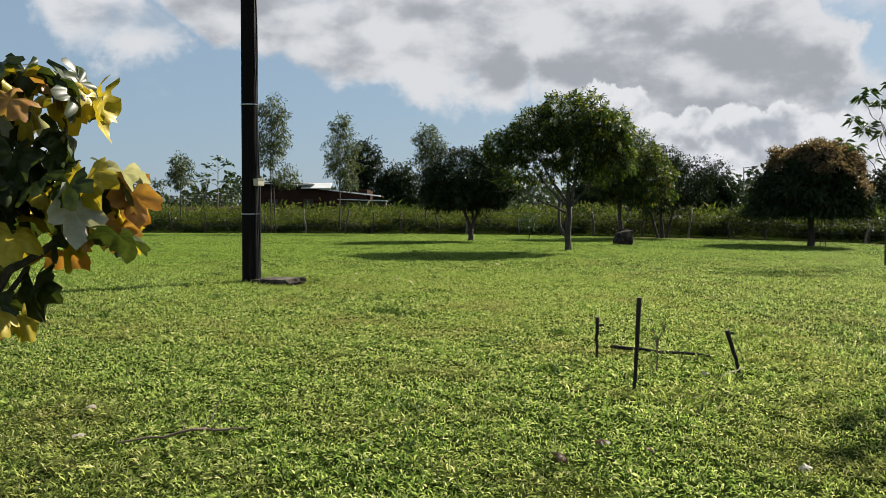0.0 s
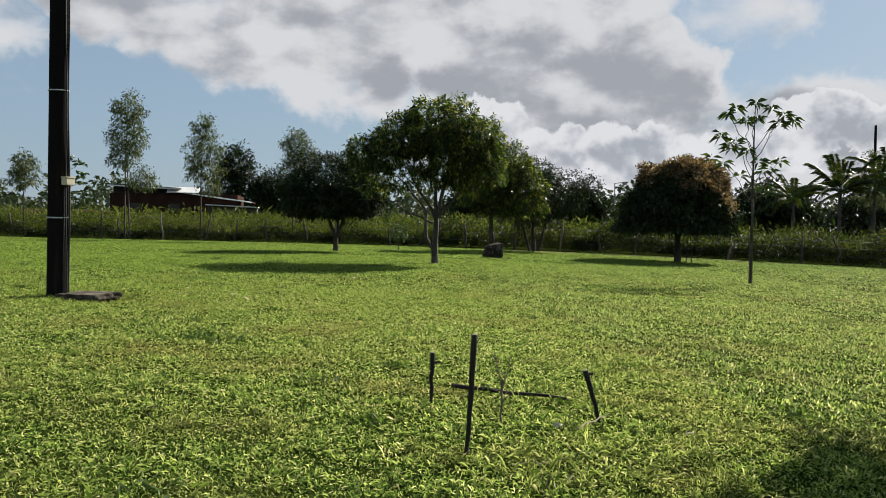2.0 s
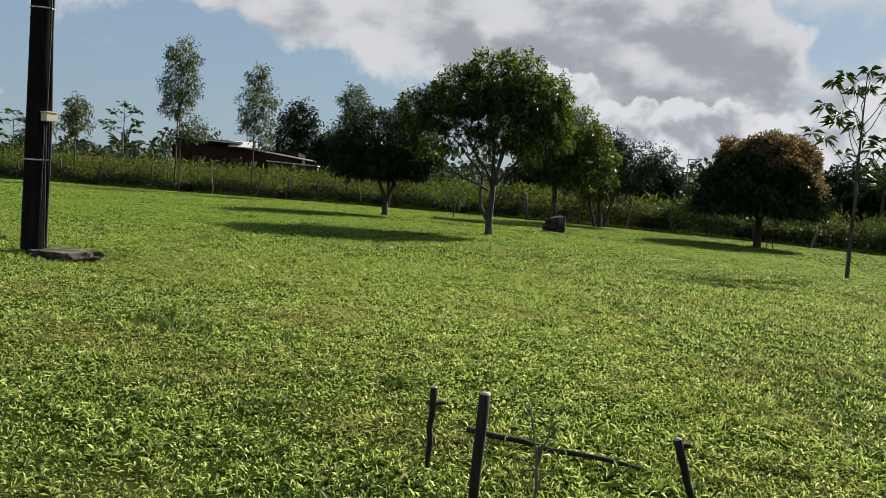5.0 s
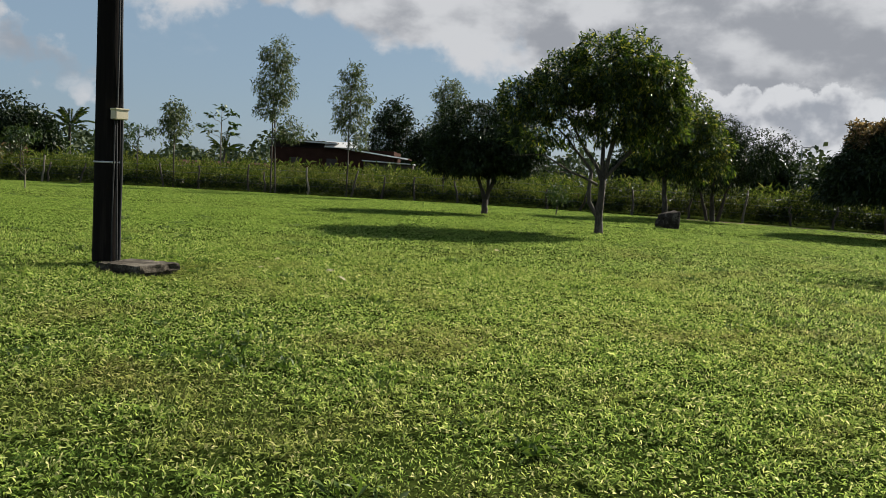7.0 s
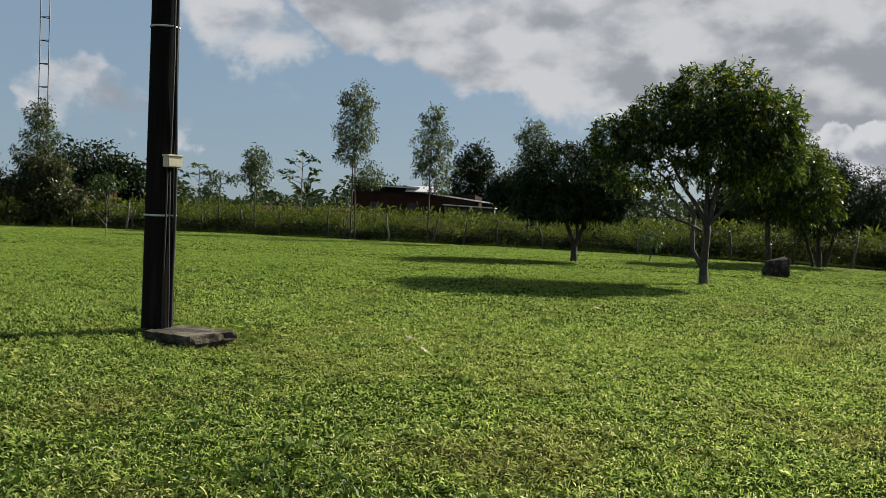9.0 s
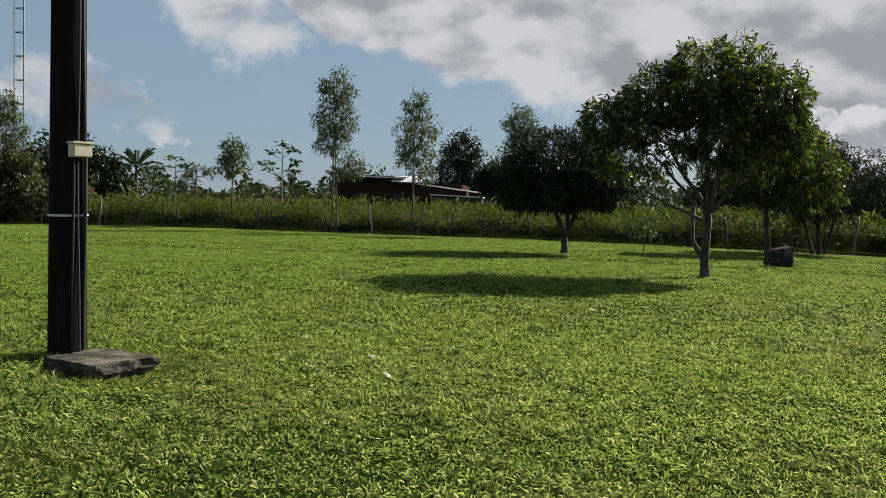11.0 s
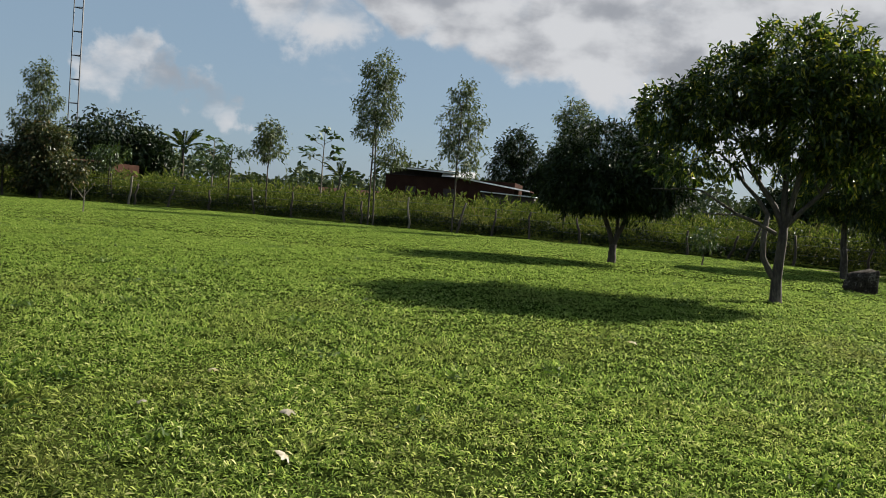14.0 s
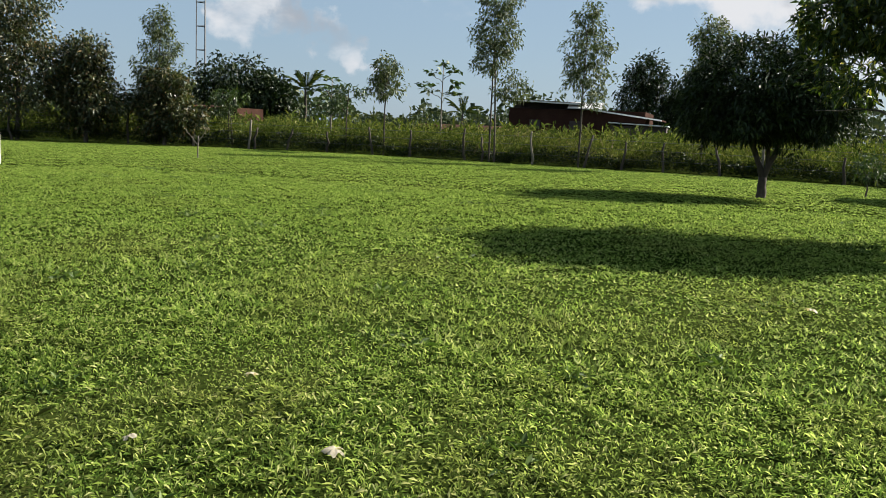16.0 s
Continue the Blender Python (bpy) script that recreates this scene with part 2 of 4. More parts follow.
m_palm = leaf_material("palm_leaf", [(0.0, G(.02, .04, .010)), (0.7, G(.045, .075, .018)), (1.0, G(.13, .13, .04))], 0.25, 0.6, shine=0.1)
m_far = leaf_material("far_leaf", [(0.0, G(.025, .04, .022)), (0.6, G(.045, .065, .032)), (1.0, G(.08, .095, .05))], 0.15, 0.7, shine=0.1)
m_autumn = leaf_material("autumn_leaf", [(0.0, G(.05, .08, .02)), (0.45, G(.10, .12, .025)), (0.7, G(.42, .33, .03)), (0.88, G(.40, .20, .05)), (1.0, G(.36, .34, .26))],
                         0.45, 0.4)
m_dry = leaf_material("dry_leaf", [(0.0, G(.05, .034, .018)), (0.6, G(.11, .08, .045)), (1.0, G(.22, .18, .11))], 0.15, 0.6)
m_pole = rough_material("creosoted_wood", [(0.3, G(.004, .0035, .003)), (0.55, G(.010, .0085, .0075)), (0.75, G(.028, .023, .019))], 2.5, 22, 0.5, 0.95, (1, 1, 0.08), shine=0.08)
m_bark = rough_material("grey_bark", [(0.36, G(.022, .018, .014)), (0.5, G(.055, .047, .037)), (0.66, G(.14, .12, .095))], 3.0, 26, 0.7, 0.9, (1, 1, 0.35))
m_bark_dark = rough_material("dark_bark", [(0.3, G(.025, .02, .016)), (0.55, G(.06, .05, .04)), (0.75, G(.12, .10, .08))], 3.0, 24, 0.7, 0.9, (1, 1, 0.35))
m_bark_pale = rough_material("pale_bark", [(0.3, G(.08, .068, .055)), (0.55, G(.17, .15, .12)), (0.75, G(.30, .27, .22))], 2.0, 20, 0.5, 0.85, (1, 1, 0.4))
m_stake = rough_material("weathered_stake", [(0.36, G(.008, .007, .006)), (0.52, G(.022, .018, .014)), (0.70, G(.08, .066, .05))], 6, 60, 0.6, 0.9, (1, 1, 0.15))
m_cut = rough_material("cut_wood", [(0.3, G(.30, .24, .16)), (0.7, G(.50, .42, .31))], 12, 90, 0.3, 0.85)
m_concrete = rough_material("concrete", [(0.36, G(.016, .013, .010)), (0.5, G(.055, .048, .037)), (0.64, G(.18, .16, .125))], 5, 48, 0.5, 1.0, shine=0.06)
m_plastic = rough_material("cream_box_plastic", [(0.3, G(.46, .40, .27)), (0.7, G(.62, .57, .42))], 6, 50, 0.1, 0.5)
m_wire = rough_material("galvanised_band", [(0.3, G(.40, .40, .40)), (0.7, G(.62, .62, .62))], 10, 60, 0.1, 0.5)
m_black = rough_material("black_cable", [(0.3, G(.012, .012, .012)), (0.7, G(.03, .03, .03))], 8, 60, 0.1, 0.6)
m_steel = rough_material("tower_steel", [(0.3, G(.045, .05, .06)), (0.7, G(.09, .10, .115))], 3, 30, 0.1, 0.6)
# Red block darkened so the shade on the near walls is in its colour.
m_brick_far = rough_material("shaded_red_block_wall", [(0.3, G(.024, .013, .010)), (0.55, G(.042, .022, .016)), (0.75, G(.07, .038, .028))], 0.8, 9, 0.4, 1.0, shine=0.03)
m_tile = rough_material("fired_roof_tile", [(0.3, G(.036, .019, .014)), (0.6, G(.06, .032, .023)), (0.8, G(.095, .052, .038))], 1.5, 12, 0.6, 1.0, shine=0.03)
m_sheet = rough_material("roof_sheet", [(0.3, G(.50, .50, .48)), (0.7, G(.70, .70, .68))], 1.0, 12, 0.2, 0.6)
m_fascia = rough_material("dark_eaves", [(0.3, G(.03, .025, .022)), (0.7, G(.07, .055, .05))], 2, 14, 0.3, 0.85)
m_white = rough_material("white_paint", [(0.3, G(.66, .66, .64)), (0.7, G(.80, .80, .78))], 3, 30, 0.1, 0.6)
m_rock = rough_material("weathered_stump", [(0.36, G(.012, .010, .008)), (0.52, G(.04, .034, .027)), (0.66, G(.20, .18, .15))], 4, 20, 0.9, 1.0, shine=0.04)
m_twig = rough_material("dead_twig", [(0.3, G(.07, .05, .035)), (0.7, G(.19, .145, .10))], 10, 80, 0.4, 0.9)

# ---------------------------------------------------------------- helpers of this scene
rng = np.random.default_rng(7)


def lie(x, y):
    """The height of the ground: a gentle rise that levels out, with a low swell among the trees."""
    p = 0.0256 - 0.0258 * x + 0.01276 * y
    return 0.6 * np.tanh(p / 0.6) + 0.13 * np.exp(-((x - 2.5) ** 2 + (y - 33) ** 2) / 72)


def mesh_of(name, verts, faces, mats, smooth=False):
    me = bpy.data.meshes.new(name)
    verts, faces = np.asarray(verts, np.float32), np.asarray(faces, np.int32)
    me.vertices.add(len(verts))
    me.vertices.foreach_set("co", verts.ravel())
    k = faces.shape[1]
    me.loops.add(faces.size)
    me.loops.foreach_set("vertex_index", faces.ravel())
    me.polygons.add(len(faces))
    me.polygons.foreach_set("loop_start", np.arange(0, faces.size, k, dtype=np.int32))
    me.polygons.foreach_set("loop_total", np.full(len(faces), k, np.int32))
    me.update(calc_edges=True)
    for m in mats if isinstance(mats, (list, tuple)) else [mats]:
        me.materials.append(m)
    if smooth:
        me.polygons.foreach_set("use_smooth", np.ones(len(faces), bool))
    return me


def part(name, data, mat, parent, label="", kind=""):
    """Links a bmesh or a mesh as one object under a thing or a part."""
    if isinstance(data, bmesh.types.BMesh):
        me = bpy.data.meshes.new(name)
        data.to_mesh(me)
        data.free()
        me.materials.append(mat)
        data = me
    ob = new(name, data)
    ob.parent = parent
    return tagged(ob, label, kind=kind)


def thing(name, x, y, z=None, label="", category="", group="", kind=""):
    ob = new(name)
    ob.location = (x, y, float(lie(x, y)) if z is None else z)
    ob.empty_display_size = 0.2
    return tagged(ob, label, category, group, kind)


def unit(v):
    return v / np.maximum(np.linalg.norm(v, axis=-1, keepdims=True), 1e-9)


def tube(paths, sides=7):
    """Tapered round limbs: each path is a list of (x, y, z, radius)."""
    verts, faces = [], []
    for path in paths:
        pts = np.array([p[:3] for p in path], float)
        rad = [p[3] for p in path]
        base = len(verts)
        for i, p in enumerate(pts):
            d = unit(pts[min(i + 1, len(pts) - 1)] - pts[max(i - 1, 0)])
            a = unit(np.cross(d, (0.31, 0.95, 0.05) if abs(d[1]) < 0.9 else (1, 0, 0)))
            b = np.cross(d, a)
            for k in range(sides):
                t = 2 * math.pi * k / sides
                verts.append(p + rad[i] * (math.cos(t) * a + math.sin(t) * b))
        for i in range(len(pts) - 1):
            for k in range(sides):
                q = base + i * sides
                faces.append((q + k, q + (k + 1) % sides, q + sides + (k + 1) % sides, q + sides + k))
        tip = len(verts)
        end = base + (len(pts) - 1) * sides
        verts.append(pts[-1] + unit(pts[-1] - pts[-2]) * rad[-1] * 0.3)
        for k in range(sides):
            faces.append((end + k, end + (k + 1) % sides, tip, tip))
    return verts, faces


def tube_mesh(name, paths, mat, sides=7):
    verts, faces = tube(paths, sides)
    bm = bmesh.new()
    vs = [bm.verts.new(v) for v in verts]
    for f in faces:
        f = list(dict.fromkeys(f))
        try:
            bm.faces.new([vs[i] for i in f]).smooth = True
        except ValueError:
            pass
    me = bpy.data.meshes.new(name)
    bm.to_mesh(me)
    bm.free()
    me.materials.append(mat)
    return me


def wander(start, end, r0, r1, steps, sway, r):
    """A crooked limb from start to end, thinning from r0 to r1."""
    s, e = np.array(start, float), np.array(end, float)
    out = []
    for i in range(steps + 1):
        f = i / steps
        p = s + (e - s) * f + (r.normal(0, sway, 3) * math.sin(math.pi * f) if 0 < i < steps else 0)
        out.append((*p, r0 + (r1 - r0) * f))
    return out


def leaf_arrays(P, D, L, W, r, fold=0.25, droop=0.15):
    """Pointed leaves folded along the rib: base, two sides, tip."""
    n = len(P)
    D = unit(D)
    S = unit(np.cross(D, unit(r.normal(0, 1, (n, 3)) * 0.6 + np.array([0, 0, 1.0]))))
    N = np.cross(S, D)
    L, W = np.broadcast_to(L, n)[:, None], np.broadcast_to(W, n)[:, None]
    mid = P + D * L * 0.45
    v = np.empty((n, 4, 3))
    v[:, 0] = P
    v[:, 1] = mid + S * W * 0.5 + N * W * fold
    v[:, 2] = P + D * L - np.array([0, 0, 1.0]) * L * droop
    v[:, 3] = mid - S * W * 0.5 + N * W * fold
    i = np.arange(n)[:, None] * 4
    f = np.concatenate([i + np.array([[0, 1, 2]]), i + np.array([[0, 2, 3]])], 0)
    return v.reshape(-1, 3), f


def leaf_mesh(name, P, D, L, W, mat, r, fold=0.25, droop=0.15):
    v, f = leaf_arrays(P, D, L, W, r, fold, droop)
    return mesh_of(name, v, f, mat)


def crown_points(blobs, r, shell=0.62, flat=None):
    """Places of twig ends in a crown made of lobes (x, y, z, rx, ry, rz, count), with the way outwards."""
    P, O = [], []
    for x, y, z, rx, ry, rz, n in blobs:
        d = unit(r.normal(0, 1, (n, 3)))
        lump = 1 + 0.16 * np.sin(d[:, 0] * 7 + x * 3) * np.sin(d[:, 1] * 6 + z) + 0.12 * np.sin(d[:, 2] * 9 + y)
        rad = (shell + (1 - shell) * r.random(n) ** 0.6) * lump
        q = d * rad[:, None] * np.array([rx, ry, rz])
        P.append(q + np.array([x, y, z]))
        O.append(d)
    P, O = np.concatenate(P), np.concatenate(O)
    if flat is not None:
        keep = P[:, 2] > flat + r.normal(0, 0.12, len(P))
        P, O = P[keep], O[keep]
    return P, O


def whorls(P, O, per, L, W, r, hang=0.5, spread=1.0, jitter=0.05):
    """Tufts of leaves round each twig end."""
    n = len(P)
    PP = np.repeat(P, per, 0) + r.normal(0, jitter, (n * per, 3))
    D = np.repeat(O, per, 0) * 0.55 + r.normal(0, 0.6 * spread, (n * per, 3)) + np.array([0, 0, -hang])
    return PP, D, L * r.uniform(0.65, 1.15, n * per), W * r.uniform(0.7, 1.15, n * per)


def crown_mesh(name, blobs, per, L, W, mat, seed, hang=0.5, shell=0.62, flat=None, jitter=0.05, spread=1.0):
    r = np.random.default_rng(seed)
    P, O = crown_points(blobs, r, shell, flat)
    PP, D, LL, WW = whorls(P, O, per, L, W, r, hang, spread, jitter)
    return leaf_mesh(name, PP, D, LL, WW, mat, r)


def tree(name, x, y, trunk, limbs, crowns, bark, label, category="tree", group="", sides=9, twig=1.0):
    """A tree: trunk and limbs as (start, end, r0, r1), and crowns as (part name, mesh)."""
    r = np.random.default_rng(int(abs(x * 31 + y * 17) * 10))
    base = thing(name, x, y, label=label, category=category, group=group)
    part("trunk", tube_mesh("trunk", [t if isinstance(t, list) else wander(*t, 5, 0.012, r) for t in trunk], bark, sides), None, base)
    for s, e, a, b in limbs:
        path = wander(s, e, a, b, 4, 0.06, r)
        paths = [path]
        for _ in range(3):
            i = r.integers(2, 5)
            q = np.array(path[min(i, 4)][:3])
            paths.append(wander(q, q + unit(np.array(e) - np.array(s)) * r.uniform(.4, .8) * twig + r.normal(0, .3, 3) * twig, b * 0.8, 0.006, 3, 0.05 * twig, r))
        part("limb", tube_mesh("limb", paths, bark, 6), None, base)
    for pname, me, *lab in crowns:
        part(pname, me, None, base, lab[0] if lab else "")
    return base


def box_bm(bm, cx, cy, cz, sx, sy, sz, rot=None, bevel=0.0):
    made = bmesh.ops.create_cube(bm, size=1.0)["verts"]
    m = Matrix.Translation((cx, cy, cz)) @ (rot or Matrix.Identity(4)) @ Matrix.Diagonal((sx, sy, sz, 1))
    bmesh.ops.transform(bm, matrix=m, verts=made)
    if bevel:
        edges = list({e for v in made for e in v.link_edges})
        bmesh.ops.bevel(bm, geom=edges, offset=bevel, segments=2, affect="EDGES")
    return bm


def box_mesh(name, sx, sy, sz, mat, cx=0, cy=0, cz=0, rot=None, bevel=0.0):
    bm = box_bm(bmesh.new(), cx, cy, cz, sx, sy, sz, rot, bevel)
    me = bpy.data.meshes.new(name)
    bm.to_mesh(me)
    bm.free()
    me.materials.append(mat)
    return me

# ---------------------------------------------------------------- ground
def graded(near, far, step, grow):
    out, v, s = [0.0], 0.0, step
    while v < far:
        v += s
        out.append(v)
        if v > near:
            s *= grow
    return np.array(out)


gx = graded(30, 3500, 0.8, 1.16)
gx = np.concatenate([-gx[:0:-1], gx])
gy = graded(60, 4000, 0.8, 1.16)
gy = np.concatenate([-graded(6, 2500, 1.5, 1.3)[:0:-1], gy])
X, Y = np.meshgrid(gx, gy)
small = 0.018 * np.sin(X * 1.9 + 0.6 * Y) * np.sin(Y * 1.4) + 0.012 * np.sin(X * 3.7) * np.sin(Y * 3.1 + X)
Z = lie(X, Y) + np.where((np.abs(X) < 30) & (Y > -6) & (Y < 60), small * 0.25, 0) - 0.014
nx, ny = len(gx), len(gy)
idx = np.arange(nx * ny).reshape(ny, nx)
quads = np.stack([idx[:-1, :-1], idx[:-1, 1:], idx[1:, 1:], idx[1:, :-1]], -1).reshape(-1, 4)
ground = new("ground", mesh_of("ground", np.stack([X, Y, Z], -1).reshape(-1, 3), quads, m_soil_shade, True))
tagged(ground, "mown green lawn with dry patches, rising gently to a fence", "lawn", kind="structure")


def fence_line(x):
    """Where the fence runs: y for x."""
    return np.interp(x, [-60, -33, -26, -17, -9, 0, 9, 16, 21, 26, 34, 60], [38, 46.5, 51.5, 53.2, 51.3, 50.6, 48.6, 47.0, 45, 42.5, 39, 30])


STRIP = (8.6, 24.0, 1.25, 0.42)      # bare soil before the fence: x from, x to, metres off the fence, half width


def strip_half(x):
    """Half the width of the bare strip, ragged and fading out at both ends."""
    ends = np.clip(np.minimum(x - STRIP[0], STRIP[1] - x) / 2.5, 0, 1)
    return STRIP[3] * ends * (0.7 + 0.3 * np.sin(x * 2.1) + 0.22 * np.sin(x * 5.3 + 1))


def sown(x0, x1, y0, y1, per, r):
    n = int((x1 - x0) * (y1 - y0) * per)
    return r.uniform(x0, x1, n), r.uniform(y0, y1, n)


def grass(name, zones, seed, label):
    """Blades sown by zone (x0, x1, y0, y1, per square metre, length, width, steepest tilt, leafy, left out)."""
    r = np.random.default_rng(seed)
    V, F, count = [], [], 0
    for x0, x1, y0, y1, per, length, width, steep, leafy, inside in zones:
        x, y = sown(x0, x1, y0, y1, per, r)
        lush = np.sin(x * 0.9 + 1.3 * np.sin(y * 0.7)) * np.sin(y * 1.1 + np.sin(x * 1.7)) + 0.6 * np.sin(x * 4.1 + y * 2.3) * np.sin(y * 3.7 - x)
        u, w = x + 0.11 * np.sin(y * 9.3), y + 0.11 * np.sin(x * 8.1)
        tuft = np.sin(u * 23.7 + 2.1 * np.sin(w * 5.3)) * np.sin(w * 21.1 + 1.7 * np.sin(u * 6.1)) + 0.7 * np.sin(u * 41.3 + w * 13.7) * np.sin(w * 37.9 - u * 9.1)
        clump = np.sin(u * 6.3 + 1.9 * np.sin(w * 2.7 + 1)) * np.sin(w * 5.7 + 1.6 * np.sin(u * 3.1)) + 0.5 * np.sin(u * 11.9 - w * 4.3) * np.sin(w * 10.3 + u * 3.7)
        keep = (y < fence_line(x) - 0.1) & (r.random(len(x)) < np.clip(0.52 + 0.10 * lush + 0.40 * tuft + 0.14 * clump, 0.34, 1))
        keep &= np.abs(y - fence_line(x) + STRIP[2]) > strip_half(x) * r.uniform(0.6, 1.2, len(x))
        if inside is not None:
            a0, a1, b0, b1 = inside
            keep &= ~((x > a0) & (x < a1) & (y > b0) & (y < b1))
        x, y, lush, tuft, clump = x[keep], y[keep], lush[keep], tuft[keep], clump[keep]
        n = len(x)
        az, tilt = r.uniform(0, 2 * math.pi, n), np.radians(r.uniform(4, steep, n))
        D = np.stack([np.cos(az) * np.cos(tilt), np.sin(az) * np.cos(tilt), np.sin(tilt)], -1)
        L = (length * r.uniform(0.55, 1.25, n) * np.maximum(1 + 0.12 * lush + 0.22 * tuft + 0.30 * clump, 0.72))[:, None]
        W = width * r.uniform(0.7, 1.3, n)
        rise = 0.014 + 0.010 * tuft + 0.006 * lush + 0.012 * clump
        P = np.stack([x, y, lie(x, y) - 0.014 + r.uniform(0, 1, n) * np.maximum(rise, 0.004) * (1.6 if leafy else 1.0)], -1)
        S = unit(np.stack([-np.sin(az), np.cos(az), r.normal(0, 0.4, n)], -1)) * W[:, None] * 0.5
        k = 4 if leafy else 3
        v = np.empty((n, k, 3))
        if leafy:
            mid = P + D * L * 0.5 + np.array([0, 0, 0.06]) * L
            v[:, 0], v[:, 1], v[:, 3] = P, mid - S, mid + S
            v[:, 2] = P + D * L - np.array([0, 0, 0.22]) * L
        else:
            v[:, 0], v[:, 1] = P - S, P + S
            v[:, 2] = P + D * L - np.array([0, 0, 0.1]) * L
        V.append(v.reshape(-1, 3))
        ix = np.arange(n)[:, None] * k + count
        F.append(np.concatenate([ix + np.array([[0, 1, 2]]), ix + np.array([[0, 2, 3]])]) if leafy else ix + np.array([[0, 1, 2]]))
        count += n * k
    ob = new(name, mesh_of(name, np.concatenate(V), np.concatenate(F), m_blade))
    return tagged(ob, label, "grass", kind="stuff")


grass("grass", [(-4.2, 4.2, 3.0, 19, 5500, 0.042, 0.0095, 76, True, None), (-4.2, 4.2, 19, 20, 2600, 0.05, 0.018, 66, False, None),
                (-11, 10, 2.0, 21, 2900, 0.046, 0.016, 64, False, (-4.2, 4.2, 2.0, 20)),
                (-15, 15, 20, 32, 1900, 0.048, 0.020, 52, False, (-11, 10, 20, 21)),
                (-36, 32, 32, 54, 520, 0.05, 0.036, 36, False, None),
                (-36, -15, 16, 32, 520, 0.052, 0.036, 38, False, None), (-15, -11, 12, 20, 700, 0.055, 0.034, 42, False, None),
                (10, 15, 8, 20, 1500, 0.05, 0.022, 54, False, None), (15, 32, 12, 32, 520, 0.052, 0.036, 40, False, None),
                (-16, 16, -9, 2.0, 330, 0.06, 0.04, 55, False, None), (-18, -11, 2, 12, 330, 0.06, 0.04, 55, False, None), (-18, -15, 12, 16, 330, 0.06, 0.05, 50, False, None),
                (10, 18, 2, 8, 330, 0.06, 0.04, 55, False, None), (15, 18, 8, 12, 330, 0.06, 0.05, 50, False, None), (-4.2, 4.2, 2.0, 3.0, 1500, 0.055, 0.02, 60, False, None),
                (-4.4, -2.3, 14.9, 17.1, 700, 0.085, 0.007, 80, True, (-3.42, -2.56, 15.5, 16.22)), (1.0, 3.2, 6.4, 9.4, 420, 0.085, 0.008, 78, True, None)],
      11, "short bright green lawn grass with dry and glint-toned blades")


sx = np.arange(STRIP[0], STRIP[1], 0.12)
sy = np.linspace(-1, 1, 7)
SX, SY = np.meshgrid(sx, sy)
FY = fence_line(SX) - STRIP[2] + SY * np.maximum(strip_half(SX), 0.02)
FZ = lie(SX, FY) - 0.002 + 0.012 * (1 - SY ** 2) * (0.6 + 0.4 * np.sin(SX * 7 + SY * 3))
cells = np.arange(SX.size).reshape(SX.shape)
soil_quads = np.stack([cells[:-1, :-1], cells[:-1, 1:], cells[1:, 1:], cells[1:, :-1]], -1).reshape(-1, 4)
m_earth = rough_material("dry_earth", [(0.35, G(.10, .075, .05)), (0.5, G(.19, .145, .10)), (0.66, G(.30, .24, .17))], 1.6, 22, 0.6, 1.0, shine=0.0)
tagged(new("bare_soil", mesh_of("bare_soil", np.stack([SX, FY, FZ], -1).reshape(-1, 3), soil_quads, m_earth, True)), "strip of bare dry earth before the fence", "soil", kind="structure")


def lawn_weeds(seed):
    """Low broad-leaved weeds and coarse tufts scattered over the lawn."""
    r = np.random.default_rng(seed)
    P, D, L, W = [], [], [], []
    spots = [(x, y) for x, y in zip(r.uniform(-14, 11, 130), r.uniform(5, 34, 130))]
    spots += [(-.8 + dx, 11.75 + dy) for dx, dy in ((0, 0), (.12, .1), (-.15, .05), (.35, .1), (-.4, -.1), (.2, -.25), (-.1, .3), (.55, -.1))] + [(3.71, 10.28), (-9.1, 27.2), (-8.4, 26.1), (-5.4, 25.9), (-2.1, 20.6), (-6.5, 24.0), (-12, 31)]
    for x, y in spots:
        n = int(r.integers(16, 42))
        spread = r.uniform(.05, .16)
        q = np.stack([x + r.normal(0, spread, n), y + r.normal(0, spread, n)], -1)
        P.append(np.concatenate([q, (lie(q[:, 0], q[:, 1]) + r.uniform(0, .025, n))[:, None]], 1))
        D.append(np.stack([r.normal(0, 1, n), r.normal(0, 1, n), r.uniform(.1, 1.5, n)], -1))
        L.append(r.uniform(.05, .12, n))
        W.append(r.uniform(.014, .035, n))
    ob = new("lawn_weeds", leaf_mesh("lawn_weeds", np.concatenate(P), np.concatenate(D), np.concatenate(L), np.concatenate(W), m_weed, r))
    tagged(ob, "dark low weeds and coarse tufts in the lawn", "weeds", kind="stuff")


lawn_weeds(13)

